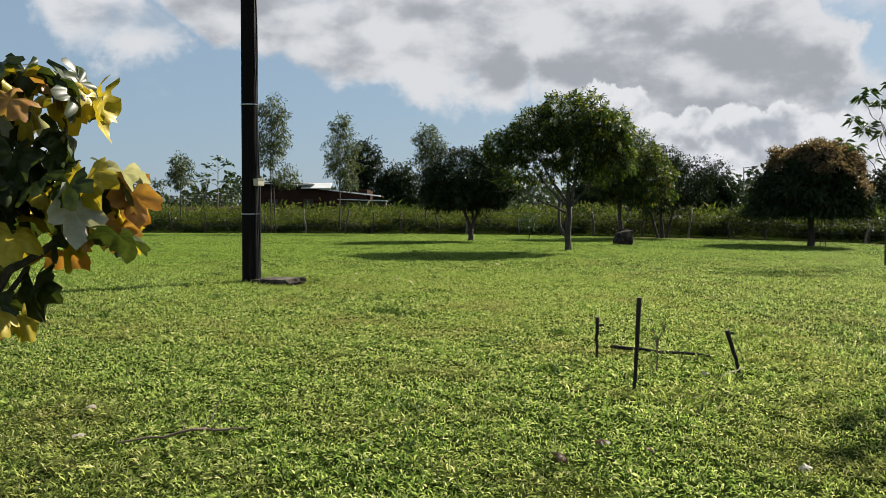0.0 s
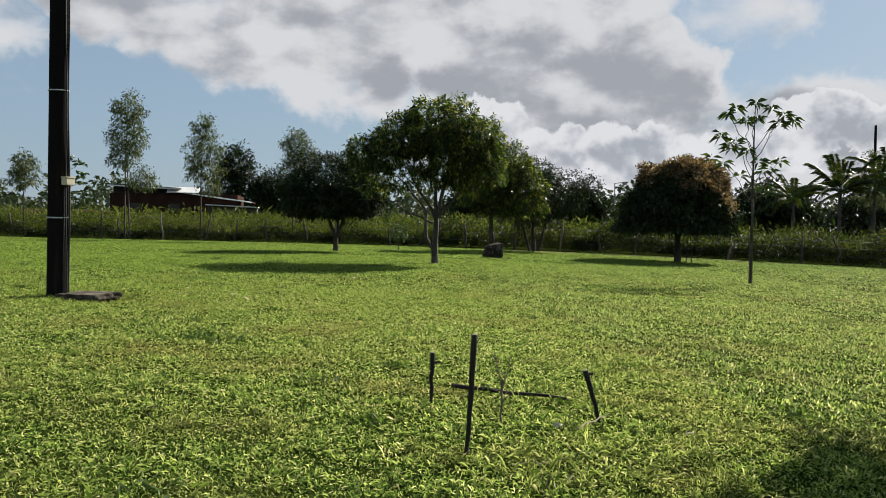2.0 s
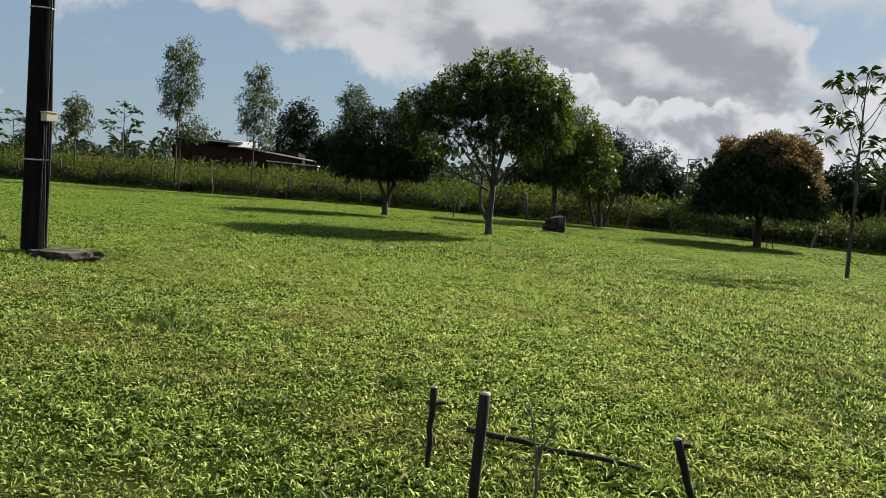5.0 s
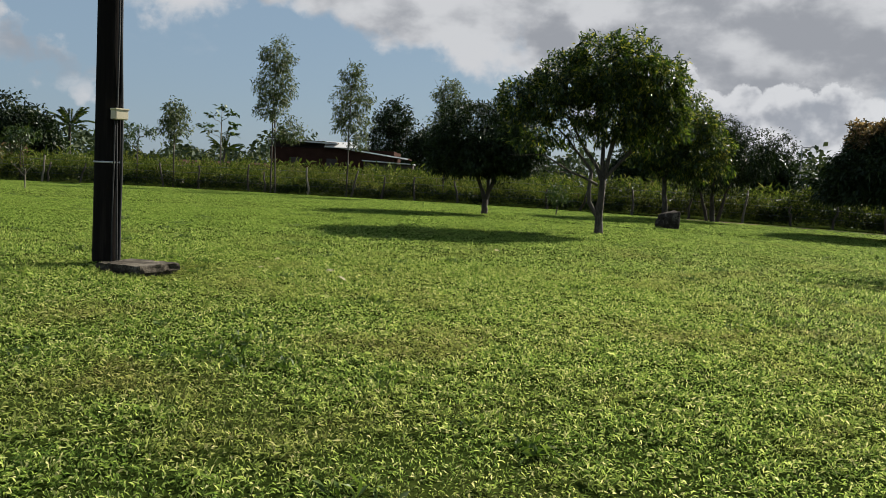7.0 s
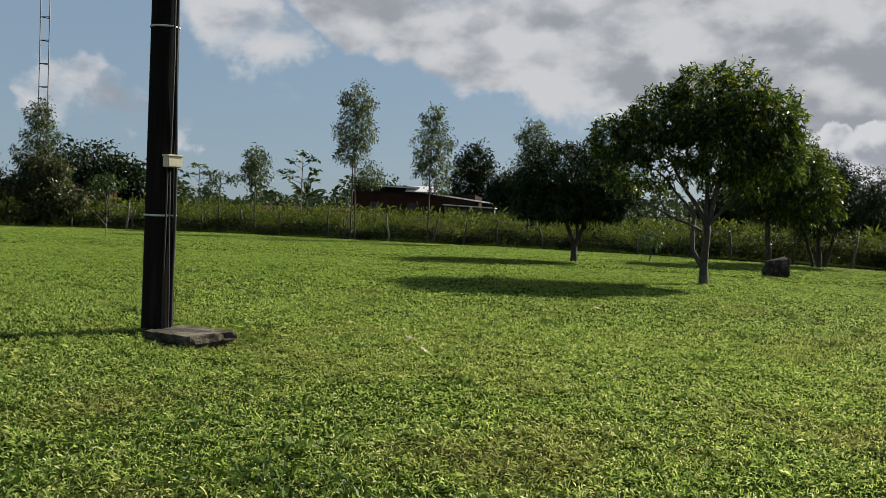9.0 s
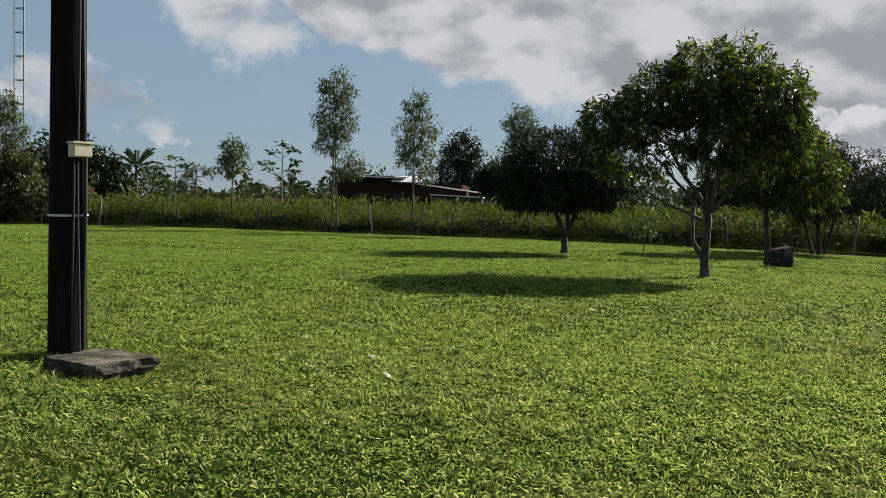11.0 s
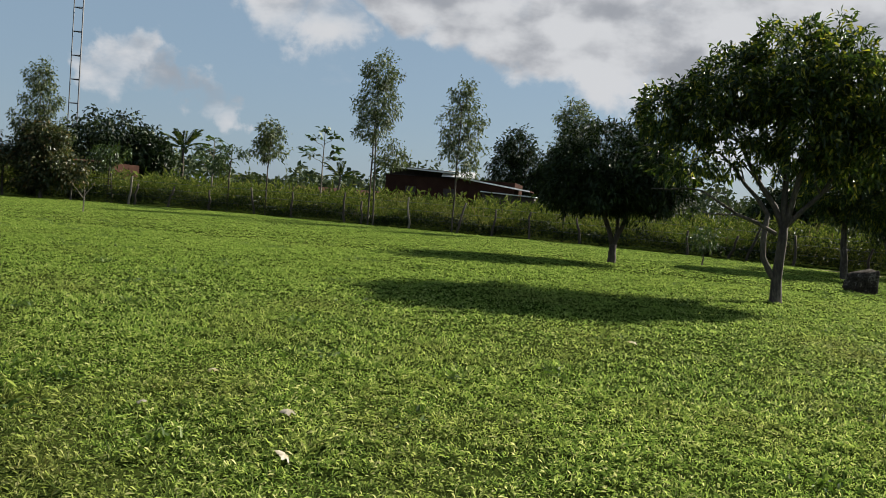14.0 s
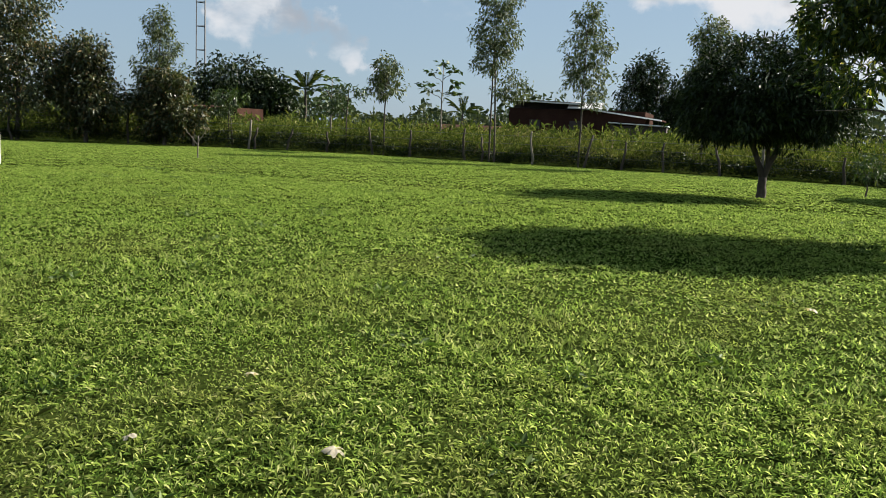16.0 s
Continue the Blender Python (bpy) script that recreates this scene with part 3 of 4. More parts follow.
# ---------------------------------------------------------------- weeds and hedge along the fence, fields beyond
def weeds(name, rows, seed, mat, label, category="hedge", thin=0.36, upright=0.0):
    """A belt of tall weeds: rows of (x0, x1, offset0, offset1, count, height, leaf)."""
    r = np.random.default_rng(seed)
    P, D, L, W = [], [], [], []
    for x0, x1, o0, o1, count, height, leaf in rows:
        x = r.uniform(x0, x1, count)
        y = fence_line(x) + r.uniform(o0, o1, count)
        lump = 0.68 + 0.30 * np.sin(x * 1.3 + np.sin(x * 0.47) * 2) * np.sin(x * 0.61 + y * 0.8) + 0.20 * np.sin(x * 3.9 + y * 2) * np.sin(x * 2.3 - y)
        h = height * lump * r.uniform(0.02, 1, count) ** 0.75
        P.append(np.stack([x, y, lie(x, y) + h], -1))
        D.append(np.stack([r.normal(0, 0.7, count), r.normal(0, 0.7, count), r.uniform(-0.3, 1.1, count) + upright], -1))
        L.append(leaf * r.uniform(0.6, 1.5, count))
        W.append(leaf * thin * r.uniform(0.6, 1.4, count))
    ob = new(name, leaf_mesh(name, np.concatenate(P), np.concatenate(D), np.concatenate(L), np.concatenate(W), mat, r))
    return tagged(ob, label, category, kind="stuff")


weeds("weed_hedge", [(-34, 6, 0.1, 2.2, 46000, 1.5, 0.17), (6, 36, 0.1, 2.2, 32000, 1.7, 0.17), (-34, 6, 2.2, 7, 22000, 1.65, 0.24), (6, 40, 2.2, 7, 17000, 1.9, 0.24),
                     (-40, 50, 7, 16, 22000, 1.85, 0.36), (-60, 70, 16, 40, 15000, 2.0, 0.65)], 21, m_bush, "overgrown tall green weeds and scrub behind the fence", thin=0.24, upright=0.5)
# The low front rows put the shade at the hedge's foot into dark leaves.
weeds("hedge_shrub_and_shade", [(7, 30, 0.3, 2.6, 15000, 1.9, 0.17), (-34, 8, 0.0, 1.0, 22000, 0.85, 0.14), (14, 36, 0, 1.2, 9000, 1.2, 0.16)], 22, m_dark,
      "dark leafy shrubs and the shaded hedge foot along the fence")


weeds("dry_stalks", [(-34, 36, 0.1, 1.2, 500, 0.9, 0.5), (-34, 36, 1.2, 5.0, 600, 1.4, 0.6)], 24, m_dry, "thin brown dry stalks among the weeds", "stalks", 0.05, 4.0)


def far_woods():
    r = np.random.default_rng(23)
    n = 42000
    az = np.radians(r.uniform(-62, 58, n))
    dist = r.uniform(190, 330, n)
    x, y = np.sin(az) * dist, np.cos(az) * dist
    top = 7.4 + 2.2 * np.sin(az * 23) + 1.6 * np.sin(az * 57 + 1) + 1.0 * np.sin(az * 131)
    z = lie(x, y) + np.maximum(top, 1.5) * r.random(n) ** 0.75
    D = r.normal(0, 1, (n, 3))
    ob = new("far_woods", leaf_mesh("far_woods", np.stack([x, y, z], -1), D, r.uniform(0.9, 1.8, n), r.uniform(0.7, 1.2, n), m_far, r))
    tagged(ob, "low dark tree line on the horizon", "woods", kind="stuff")


far_woods()

# fence posts of split wood and three wires
r_f = np.random.default_rng(31)
fence = thing("fence", 0, 50.3, label="rough wooden post and wire fence in weeds", category="fence")
base_z = float(lie(0, 50.3))
px = np.arange(-33, 36, 1.9)
for i, x in enumerate(px):
    x = x + r_f.normal(0, 0.6)
    y = float(fence_line(x)) - 0.2
    z = float(lie(x, y)) - base_z
    h = r_f.uniform(0.9, 1.6)
    lean = r_f.normal(0, 0.22, 2)
    y += float(r_f.normal(0, 0.12))
    part("post", tube_mesh("post", [wander((x, y - 50.3, z - .1), (x + lean[0], y - 50.3 + lean[1], z + h), 0.062, 0.045, 4, 0.06, r_f)],
                           m_bark_pale if r_f.random() < 0.35 else m_bark_dark, 6), None, fence)
for h in (0.45, 0.85, 1.2):
    xs = np.arange(-33, 35.1, 2.3)
    part("wire", tube_mesh("wire", [[(x, float(fence_line(x)) - 50.36, float(lie(x, fence_line(x))) - base_z + h, 0.006) for x in xs]], m_steel, 4), None, fence)

# ---------------------------------------------------------------- trees on the lawn
tree("mango_tree", 4.12, 28.9,
     [[(0, 0, -.1, .135), (-.005, 0, .1, .112), (-.02, 0, .4, .095), (.0, 0, .8, .088), (.02, 0, 1.15, .084), (.03, 0, 1.4, .075)],
      [(-.03, 0, .38, .062), (-.16, .01, .56, .058), (-.29, .02, .8, .054), (-.31, .03, 1.15, .052), (-.27, .05, 1.62, .046)]],
     [((.03, 0, 1.3), (-.85, .2, 2.9), .06, .03), ((.03, 0, 1.3), (.35, -.2, 3.2), .065, .03), ((.03, 0, 1.35), (-.2, .3, 3.6), .065, .03), ((-.1, 0, 1.25), (-1.5, -.1, 1.95), .04, .02),
      ((-.27, .05, 1.6), (-1.2, .3, 2.7), .045, .02), ((.05, 0, 1.4), (1.1, .1, 2.9), .05, .025), ((.03, 0, 1.5), (.7, .5, 3.6), .05, .02)],
     [("crown", crown_mesh("crown", [(-.1, 0, 4.16, 1.0, 1.1, .92, 310), (.65, 0, 4.2, .85, 1.1, .85, 270), (-1.05, .1, 3.9, .85, 1.0, .72, 245), (1.35, .1, 3.8, .74, 1.1, .8, 270), (1.55, 0, 3.1, .62, .9, .75, 200),
                                     (-1.55, .1, 3.45, .7, .9, .65, 160), (-2.3, 0, 3.35, .55, .7, .5, 120), (.2, 0, 3.4, 1.15, 1.1, .85, 300), (1.1, -.1, 2.5, .6, .7, .4, 24), (.4, .2, 2.8, 1.0, 1.0, .5, 150),
                                     (-1.9, .1, 2.6, .7, .7, .6, 70), (-.9, .1, 2.6, .8, .7, .5, 40)], 13, .165, .05, m_mango, 41, 0.35, .55, None, .055, 1.0))],
     m_bark, "mango tree with drooping leaves and a forked grey trunk", group="lawn trees")

tree("mango_tree", 1.12, 35.8,
     [((0, 0, -.1), (.02, 0, .5), .125, .09), ((.02, 0, .45), (-.22, 0, 1.15), .075, .06), ((.02, 0, .45), (.3, .05, 1.2), .075, .06)],
     [((-.22, 0, 1.1), (-.8, .1, 2.0), .055, .025), ((.3, .05, 1.15), (.8, .1, 2.0), .055, .025), ((.1, .02, .8), (.05, .2, 2.6), .05, .03), ((-.2, 0, 1.0), (-.4, -.5, 2.1), .05, .02)],
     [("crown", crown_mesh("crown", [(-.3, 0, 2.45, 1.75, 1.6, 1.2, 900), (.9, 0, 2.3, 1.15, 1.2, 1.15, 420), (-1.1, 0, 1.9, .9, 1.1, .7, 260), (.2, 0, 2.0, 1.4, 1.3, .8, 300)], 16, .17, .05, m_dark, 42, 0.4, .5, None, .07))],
     m_bark_dark, "dense dark round mango tree with a short trunk", group="lawn trees")

tree("mango_tree", 8.5, 41.8,
     [((0, 0, -.1), (-.1, 0, 1.0), .13, .1), ((-.1, 0, .95), (-.15, 0, 1.9), .1, .08)],
     [((-.15, 0, 1.7), (.6, .1, 3.2), .06, .03), ((-.15, 0, 1.7), (-1.0, .1, 2.5), .05, .03), ((-.15, 0, 1.9), (-.2, .1, 3.8), .06, .03)],
     [("crown", crown_mesh("crown", [(.4, 0, 3.9, 1.5, 1.4, 1.15, 520), (1.2, 0, 2.9, 1.35, 1.3, 1.2, 430), (-.6, 0, 3.1, 1.2, 1.2, 1.1, 360), (.3, 0, 2.3, 1.3, 1.2, .7, 200)], 15, .19, .055, m_mango, 43, 0.35, .55, None, .08))],
     m_bark, "mango tree with yellow-green leaves in a sunlit tone", group="lawn trees")

tree("mango_tree", 11.6, 46.5,
     [((0, 0, -.1), (-.1, 0, 1.2), .12, .09), ((.2, 0, -.1), (.5, 0, 1.3), .09, .06), ((-.2, .1, -.1), (-.6, .1, 1.3), .08, .06)],
     [((-.1, 0, 1.2), (.3, .1, 2.9), .06, .03), ((.5, 0, 1.3), (1.4, .1, 2.7), .05, .02), ((-.6, .1, 1.3), (-1.2, .1, 2.5), .05, .02)],
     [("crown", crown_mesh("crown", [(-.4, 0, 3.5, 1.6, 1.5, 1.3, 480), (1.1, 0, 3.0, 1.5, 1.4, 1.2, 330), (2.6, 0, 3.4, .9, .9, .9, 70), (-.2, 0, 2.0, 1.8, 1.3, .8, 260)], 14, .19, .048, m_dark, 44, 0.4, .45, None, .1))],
     m_bark_dark, "bushy dark tree with several stems by the fence", group="lawn trees")


def dome_crown(seed, top):
    r = np.random.default_rng(seed)
    if top:
        # rounded clumps of new leaves over the upper, sunny side
        c = unit(np.stack([r.normal(.3, .45, 110), r.normal(-.05, .45, 110), r.uniform(.62, 1.3, 110)], -1))
        d = unit(np.repeat(c, 10, 0) + r.normal(0, .075, (1100, 3)))
        bulge = np.repeat(r.uniform(.95, 1.09, 110), 10)
    else:
        d = unit(r.normal(0, 1, (2600, 3)))
        d[:, 2] = np.abs(d[:, 2])
        bulge = 0.45 + 0.52 * r.random(2600) ** 0.5
    lump = 1 + 0.06 * np.sin(d[:, 0] * 9) * np.sin(d[:, 1] * 8) + 0.05 * np.sin(d[:, 2] * 13 + d[:, 0] * 6)
    P = d * (lump * bulge)[:, None] * np.array([2.66, 2.6, 2.9]) + np.array([-.12, 0, 1.38])
    PP, D, L, W = whorls(P, d, 11, .22 if top else .24, .07 if top else .06, r, 0.25 if top else 0.6, 1.0, 0.07)
    return leaf_mesh("crown", PP, D, L, W, m_flush if top else m_dark, r)


tree("dome_tree", 16.3, 39.0, [((0, 0, -.1), (0, 0, .7), .17, .14), ((0, 0, .65), (0, 0, 1.5), .14, .12)],
     [((0, 0, 1.2), (-1.3, 0, 2.2), .08, .03), ((0, 0, 1.2), (1.3, 0, 2.2), .08, .03), ((0, 0, 1.3), (0, .9, 2.6), .07, .03), ((0, 0, 1.3), (.1, -.8, 2.6), .07, .03)],
     [("crown", dome_crown(45, False)), ("new_leaves", dome_crown(46, True), "reddish tan new leaves")],
     m_bark_dark, "clipped umbrella-shaped mango tree with reddish new leaves", group="lawn trees")


prop = thing("tree_prop", 16.72, 38.75, label="thin dark wooden prop frame beside a trunk", category="prop")
for dx in (-.12, .14):
    part("leg", tube_mesh("leg", [[(dx, 0, -.05, .022), (dx * .7, .02, .55, .02), (dx * .5, .03, 1.15, .018)]], m_bark_dark, 6), None, prop)
part("crossbar", tube_mesh("crossbar", [[(-.14, -.02, .34, .016), (.15, -.02, .36, .016)]], m_bark_dark, 6), None, prop)


def sapling_crown(seed):
    """Whorls of long drooping leaves at the twig ends."""
    r = np.random.default_rng(seed)
    ends = [(.05, 0, 4.95), (-.5, .1, 4.8), (-.8, 0, 4.62), (.5, 0, 4.85), (.95, .1, 4.65), (1.2, 0, 4.5), (.7, -.1, 4.38), (.2, .2, 4.5), (-.25, 0, 4.45), (-1.0, 0, 4.0), (-.5, .1, 3.8), (-.75, -.1, 3.66),
            (-.15, 0, 3.6), (-1.25, 0, 3.35), (-.85, .1, 3.2), (.15, 0, 3.3), (.8, 0, 3.3), (.55, .1, 3.1), (.3, 0, 2.95), (-.4, 0, 2.9), (.36, 0, 2.5)]
    ends = [(x, y, z + .22) for x, y, z in ends]
    P, D, L = [], [], []
    for e in ends:
        k = 17 if e[2] > 3.7 else 11
        a = np.linspace(0, 2 * math.pi, k, endpoint=False) + r.normal(0, .25, k)
        P.append(np.array(e) + np.stack([np.cos(a) * .03, np.sin(a) * .03, r.uniform(-.1, .06, k)], -1))
        D.append(np.stack([np.cos(a), np.sin(a), r.uniform(-.55, .6, k)], -1))
        L.append(r.uniform(.22, .38, k))
    L = np.concatenate(L)
    return leaf_mesh("crown", np.concatenate(P), np.concatenate(D), L, L * r.uniform(.20, .27, len(L)), m_sapling, r, 0.15, 0.35), ends


sap_crown, sap_ends = sapling_crown(47)
tree("sapling", 12.8, 25.4, [((0, 0, -.05), (0, 0, 2.4), .055, .038), ((0, 0, 2.4), (.02, 0, 5.1), .036, .010)],
     [((0, 0, max(1.9, e[2] - 1.1)), e, .013, .005) for e in sap_ends[::2]], [("crown", sap_crown)], m_bark,
     "slender young tree with whorls of long dark leaves", group="lawn trees", sides=7, twig=0.2)

# tree beside the path whose crown shades the lawn
tree("shade_tree", 9.3, 9.5, [((0, 0, -.1), (0, 0, 2.2), .13, .1)],
     [((0, 0, 2.0), (-.9, .2, 3.6), .06, .03), ((0, 0, 2.0), (.9, .1, 3.6), .06, .03), ((0, 0, 2.1), (0, -.6, 3.8), .06, .03)],
     [("crown", crown_mesh("crown", [(-.5, -.4, 3.7, 2.1, 2.0, 1.2, 1000), (.8, 0, 3.6, 1.7, 1.7, 1.2, 500)], 14, .2, .055, m_dark, 48, 0.5, .4))],
     m_bark_dark, "leafy tree that shades the lawn", group="lawn trees")


# ---------------------------------------------------------------- slim trees on the fence line
def slim(name, x, y, height, crown, mat, label, leaf=.18, n=0.8, stems=1, seed=50):
    r = np.random.default_rng(seed)
    trunk = [((0.25 * i, 0, -.1), (0.1 * i, 0, height * .5), .045, .034) for i in range(stems)] + [((0, 0, height * .5), (.1, 0, height * .96), .034, .010)]
    limbs = []
    for cx, cz, rx, rz, k in crown:
        limbs.append(((0, 0, max(1.3, cz - rz * 1.1)), (cx + rx * .4, r.normal(0, .2), cz), .025, .008))
        limbs.append(((0, 0, max(1.3, cz - rz * .7)), (cx - rx * .5, r.normal(0, .2), cz + rz * .3), .022, .008))
    blobs = [(cx, 0, cz, rx, rx, rz, int(k * n)) for cx, cz, rx, rz, k in crown]
    return tree(name, x, y, trunk, limbs, [("crown", crown_mesh("crown", blobs, 12, leaf, leaf * .38, mat, seed, .5, .3, None, .11))], m_bark, label, group="fence trees", sides=7, twig=0.45)


slim("slim_tree", -10.0, 51.4, 8.1, [(.15, 7.0, .85, 1.0, 150), (.1, 5.6, 1.1, 1.1, 190), (0, 4.5, .95, .8, 110), (.85, 3.3, .8, .7, 80)], m_euca,
     "tall slim eucalyptus with a narrow ragged crown", stems=2, seed=51)
slim("slim_tree", -5.95, 51.0, 6.7, [(.1, 6.1, .6, .75, 80), (.1, 4.9, 1.1, .9, 150), (.2, 3.8, 1.05, .7, 110), (.5, 2.9, .7, .5, 40)], m_euca, "slim eucalyptus with an open grey-green crown", seed=52)
slim("slim_tree", -1.0, 51.2, 6.2, [(.1, 5.5, .75, .8, 110), (.5, 4.8, .9, .8, 110), (0, 4.2, .8, .8, 90)], m_euca, "slim eucalyptus behind the dark mango", seed=53)
slim("slim_tree", -15.8, 53.2, 4.6, [(.1, 4.0, .8, .65, 80), (0, 3.2, 1.0, .55, 70)], m_euca, "small slim tree with pale leaves", leaf=.22, seed=54)
slim("slim_tree", -17.9, 53.4, 3.4, [(.1, 2.9, .9, .35, 34), (-.6, 2.3, .7, .35, 30)], m_sapling, "low young tree on the fence", leaf=.2, seed=55)
slim("slim_tree", -23.9, 52.4, 3.0, [(0, 2.4, .9, .45, 50), (-.4, 1.9, .8, .4, 40)], m_sapling, "leafy young tree on the fence", leaf=.2, stems=2, seed=57)
slim("slim_tree", -27.0, 51.0, 6.6, [(0, 5.9, .75, .8, 120), (.15, 4.7, .95, .8, 130), (-.5, 3.7, 1.1, .8, 90), (.6, 3.0, 1.3, 1.0, 70)], m_euca, "tall slim eucalyptus among the hedge trees", seed=58)

slim("slim_tree", 40.9, 62, 8.3, [(.1, 7.0, .8, .9, 70), (-.3, 5.6, 1.1, .9, 90), (.3, 4.3, 1.3, .9, 90)], m_euca, "thin open tree behind the palms", leaf=.22, seed=59)

for x, y, h, w, mat, seed, lab in [(-32.5, 47.5, 8.2, 2.3, m_pale, 61, "big leafy tree with glossy pale leaves"), (-29.6, 48.8, 5.2, 1.7, m_pale, 62, "leafy tree with brownish leaves"),
                                   (-26.4, 50.6, 3.8, 1.6, m_pale, 63, "low leafy tree with browning leaves"), (-35.5, 46.2, 8.6, 2.4, m_pale, 64, "big leafy tree with glossy pale leaves")]:
    tree("hedge_tree", x, y, [((0, 0, -.1), (.1, 0, h * .3), .11, .08)],
         [((.1, 0, h * .2), (-w * .6, 0, h * .55), .06, .02), ((.1, 0, h * .25), (w * .6, .2, h * .6), .06, .02), ((.1, 0, h * .3), (.1, -.2, h * .85), .06, .02)],
         [("crown", crown_mesh("crown", [(0, 0, h * .78, w * .75, w * .7, h * .2, 300), (-.5, 0, h * .55, w, w * .8, h * .22, 360), (.6, 0, h * .4, w, w * .8, h * .2, 300), (0, 0, h * .24, w * .9, w * .7, h * .14, 110)],
                               10, .21, .11, mat, seed, .35, .35, None, .15))], m_bark, lab, group="hedge trees")

# ---------------------------------------------------------------- beyond the fence
for x, y, h, w, seed, lab in [(-10.1, 114, 10.6, 3.0, 71, "dark rounded tree behind the house"), (-5.6, 114, 7.4, 3.0, 72, "lower dark tree beside the house"), (-42, 82, 6.8, 5.0, 73, "broad dark mango tree"),
                              (-38.5, 82, 5.4, 2.4, 74, "dark tree beside the brick house"), (22, 74, 4.6, 3.2, 75, "dark leafy far tree beyond the fence"), (30, 72, 4.4, 2.8, 76, "dark leafy far tree beyond the fence"), (50, 66, 6.2, 3.5, 77, "dark leafy far tree beyond the fence"),
                              (40, 72, 5.0, 3.0, 78, "dark leafy far tree beyond the fence"), (16, 88, 5.2, 3.5, 79, "dark leafy far tree beyond the fence"),
                              (36, 68, 5.4, 4.2, 67, "broad leafy far tree behind palms"), (45, 66, 5.8, 4.4, 68, "broad leafy far tree behind palms"), (28, 70, 4.0, 3.6, 69, "low leafy far tree beyond the fence")]:
    tree("far_tree", x, y, [((0, 0, -.1), (0, 0, h * .4), .25, .18)], [((0, 0, h * .35), (-w * .5, 0, h * .65), .1, .04), ((0, 0, h * .35), (w * .5, 0, h * .65), .1, .04)],
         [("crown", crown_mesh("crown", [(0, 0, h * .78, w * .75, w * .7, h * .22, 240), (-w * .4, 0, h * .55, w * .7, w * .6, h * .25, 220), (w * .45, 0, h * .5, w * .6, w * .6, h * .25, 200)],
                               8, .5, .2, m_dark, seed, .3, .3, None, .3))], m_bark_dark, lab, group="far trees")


def palm(x, y, height, span, fronds, seed, label):
    r = np.random.default_rng(seed)
    base = thing("coconut_palm", x, y, label=label, category="palm", group="palms")
    part("trunk", tube_mesh("trunk", [wander((0, 0, -.1), (.15, 0, height), .16, .1, 5, .05, r)], m_bark, 7), None, base)
    for k in range(fronds):
        a, up = 2 * math.pi * k / fronds + r.normal(0, .2), r.uniform(.35, 1.5)
        rib, P, D = [], [], []
        for i in range(9):
            f = i / 8
            out = span * f * math.cos(up * .6)
            z = height + span * (math.sin(up) * f - (0.42 + .28 * (1 - up)) * f * f)
            p = np.array([.15 + math.cos(a) * out, math.sin(a) * out, z])
            rib.append((*p, .03 * (1 - f) + .006))
        for i in range(46):
            f = .12 + .86 * i / 46
            j = min(int(f * 8), 7)
            q0, q1 = np.array(rib[j][:3]), np.array(rib[j + 1][:3])
            p = q0 + (q1 - q0) * (f * 8 - j)
            along = unit(q1 - q0)
            side = unit(np.cross(along, (0, 0, 1)))
            for s in (-1, 1):
                P.append(p)
                D.append(along * .8 + side * s * .6 + np.array([0, 0, -.3]))
        leaf = part("frond", leaf_mesh("frond", np.array(P), np.array(D), .19 * span * r.uniform(.6, 1, len(P)), .013 * span, m_palm, r, .1, .2), None, base)
        part("rib", tube_mesh("rib", [rib], m_sapling, 4), None, leaf)
    return base


palm(-36.9, 85, 4.5, 2.5, 15, 81, "coconut palm behind the fence")
palm(-28.5, 105, 3.4, 2.6, 11, 82, "low palm crown behind a red roof")
palm(33.9, 55, 4.3, 3.4, 20, 83, "coconut palm with long drooping fronds")
palm(34.6, 62, 3.9, 2.8, 17, 84, "smaller coconut palm with drooping fronds")
palm(37.0, 56, 4.4, 3.6, 20, 85, "coconut palm with long drooping fronds")


palm(39.5, 58, 5.6, 3.4, 18, 86, "tall coconut palm with feathery fronds")


def papaya(x, y, h, seed):
    r = np.random.default_rng(seed)
    ends = [(0, 0, h), (.7, 0, h - .35), (-.6, 0, h - .5), (.9, .1, h - 1.1), (-.8, 0, h - 1.4), (.5, 0, h - 1.6), (-1.0, .2, h - 1.1)]
    P = np.repeat(np.array(ends), 18, 0) + r.normal(0, .17, (126, 3)) * np.array([1.3, 1.3, .4])
    D = r.normal(0, 1, (126, 3)) * np.array([1, 1, .35])
    me = leaf_mesh("crown", P, D, r.uniform(.3, .5, 126), r.uniform(.14, .24, 126), m_sapling, r, .1, .1)
    return tree("cecropia", x, y, [((0, 0, -.1), (.05, 0, h), .06, .02)], [((.03, 0, max(.5, e[2] - .5)), e, .02, .01) for e in ends[1:]], [("crown", me)], m_bark_pale,
                "thin cecropia with tiers of large leaves", group="fence trees", sides=6, twig=0.1)


papaya(-15.3, 60, 4.9, 91)
papaya(-21.5, 59, 3.9, 92)


def house(x, y, w, d, h, rise, label):
    """A low block house with a shallow lean roof of tiles and a pale sheet."""
    base = thing("house", x, y, label=label, category="house")
    wall = part("wall", box_mesh("wall", w, d, h, m_brick_far, 0, 0, h / 2), None, base)
    for k in range(3):
        part("window", box_mesh("window", 1.1, .14, .9, m_fascia, -w * .3 + k * w * .3, -d / 2 - .01, h * .62), None, wall, "dark window opening")
    return base


far_house = house(-15.4, 105, 13.5, 8, 4.0, .5, "low red block house with dark eaves and a pale roof sheet")
part("upper_wall", box_mesh("upper_wall", 7.0, 6, .9, m_fascia, -3.2, .5, 4.35), None, far_house)
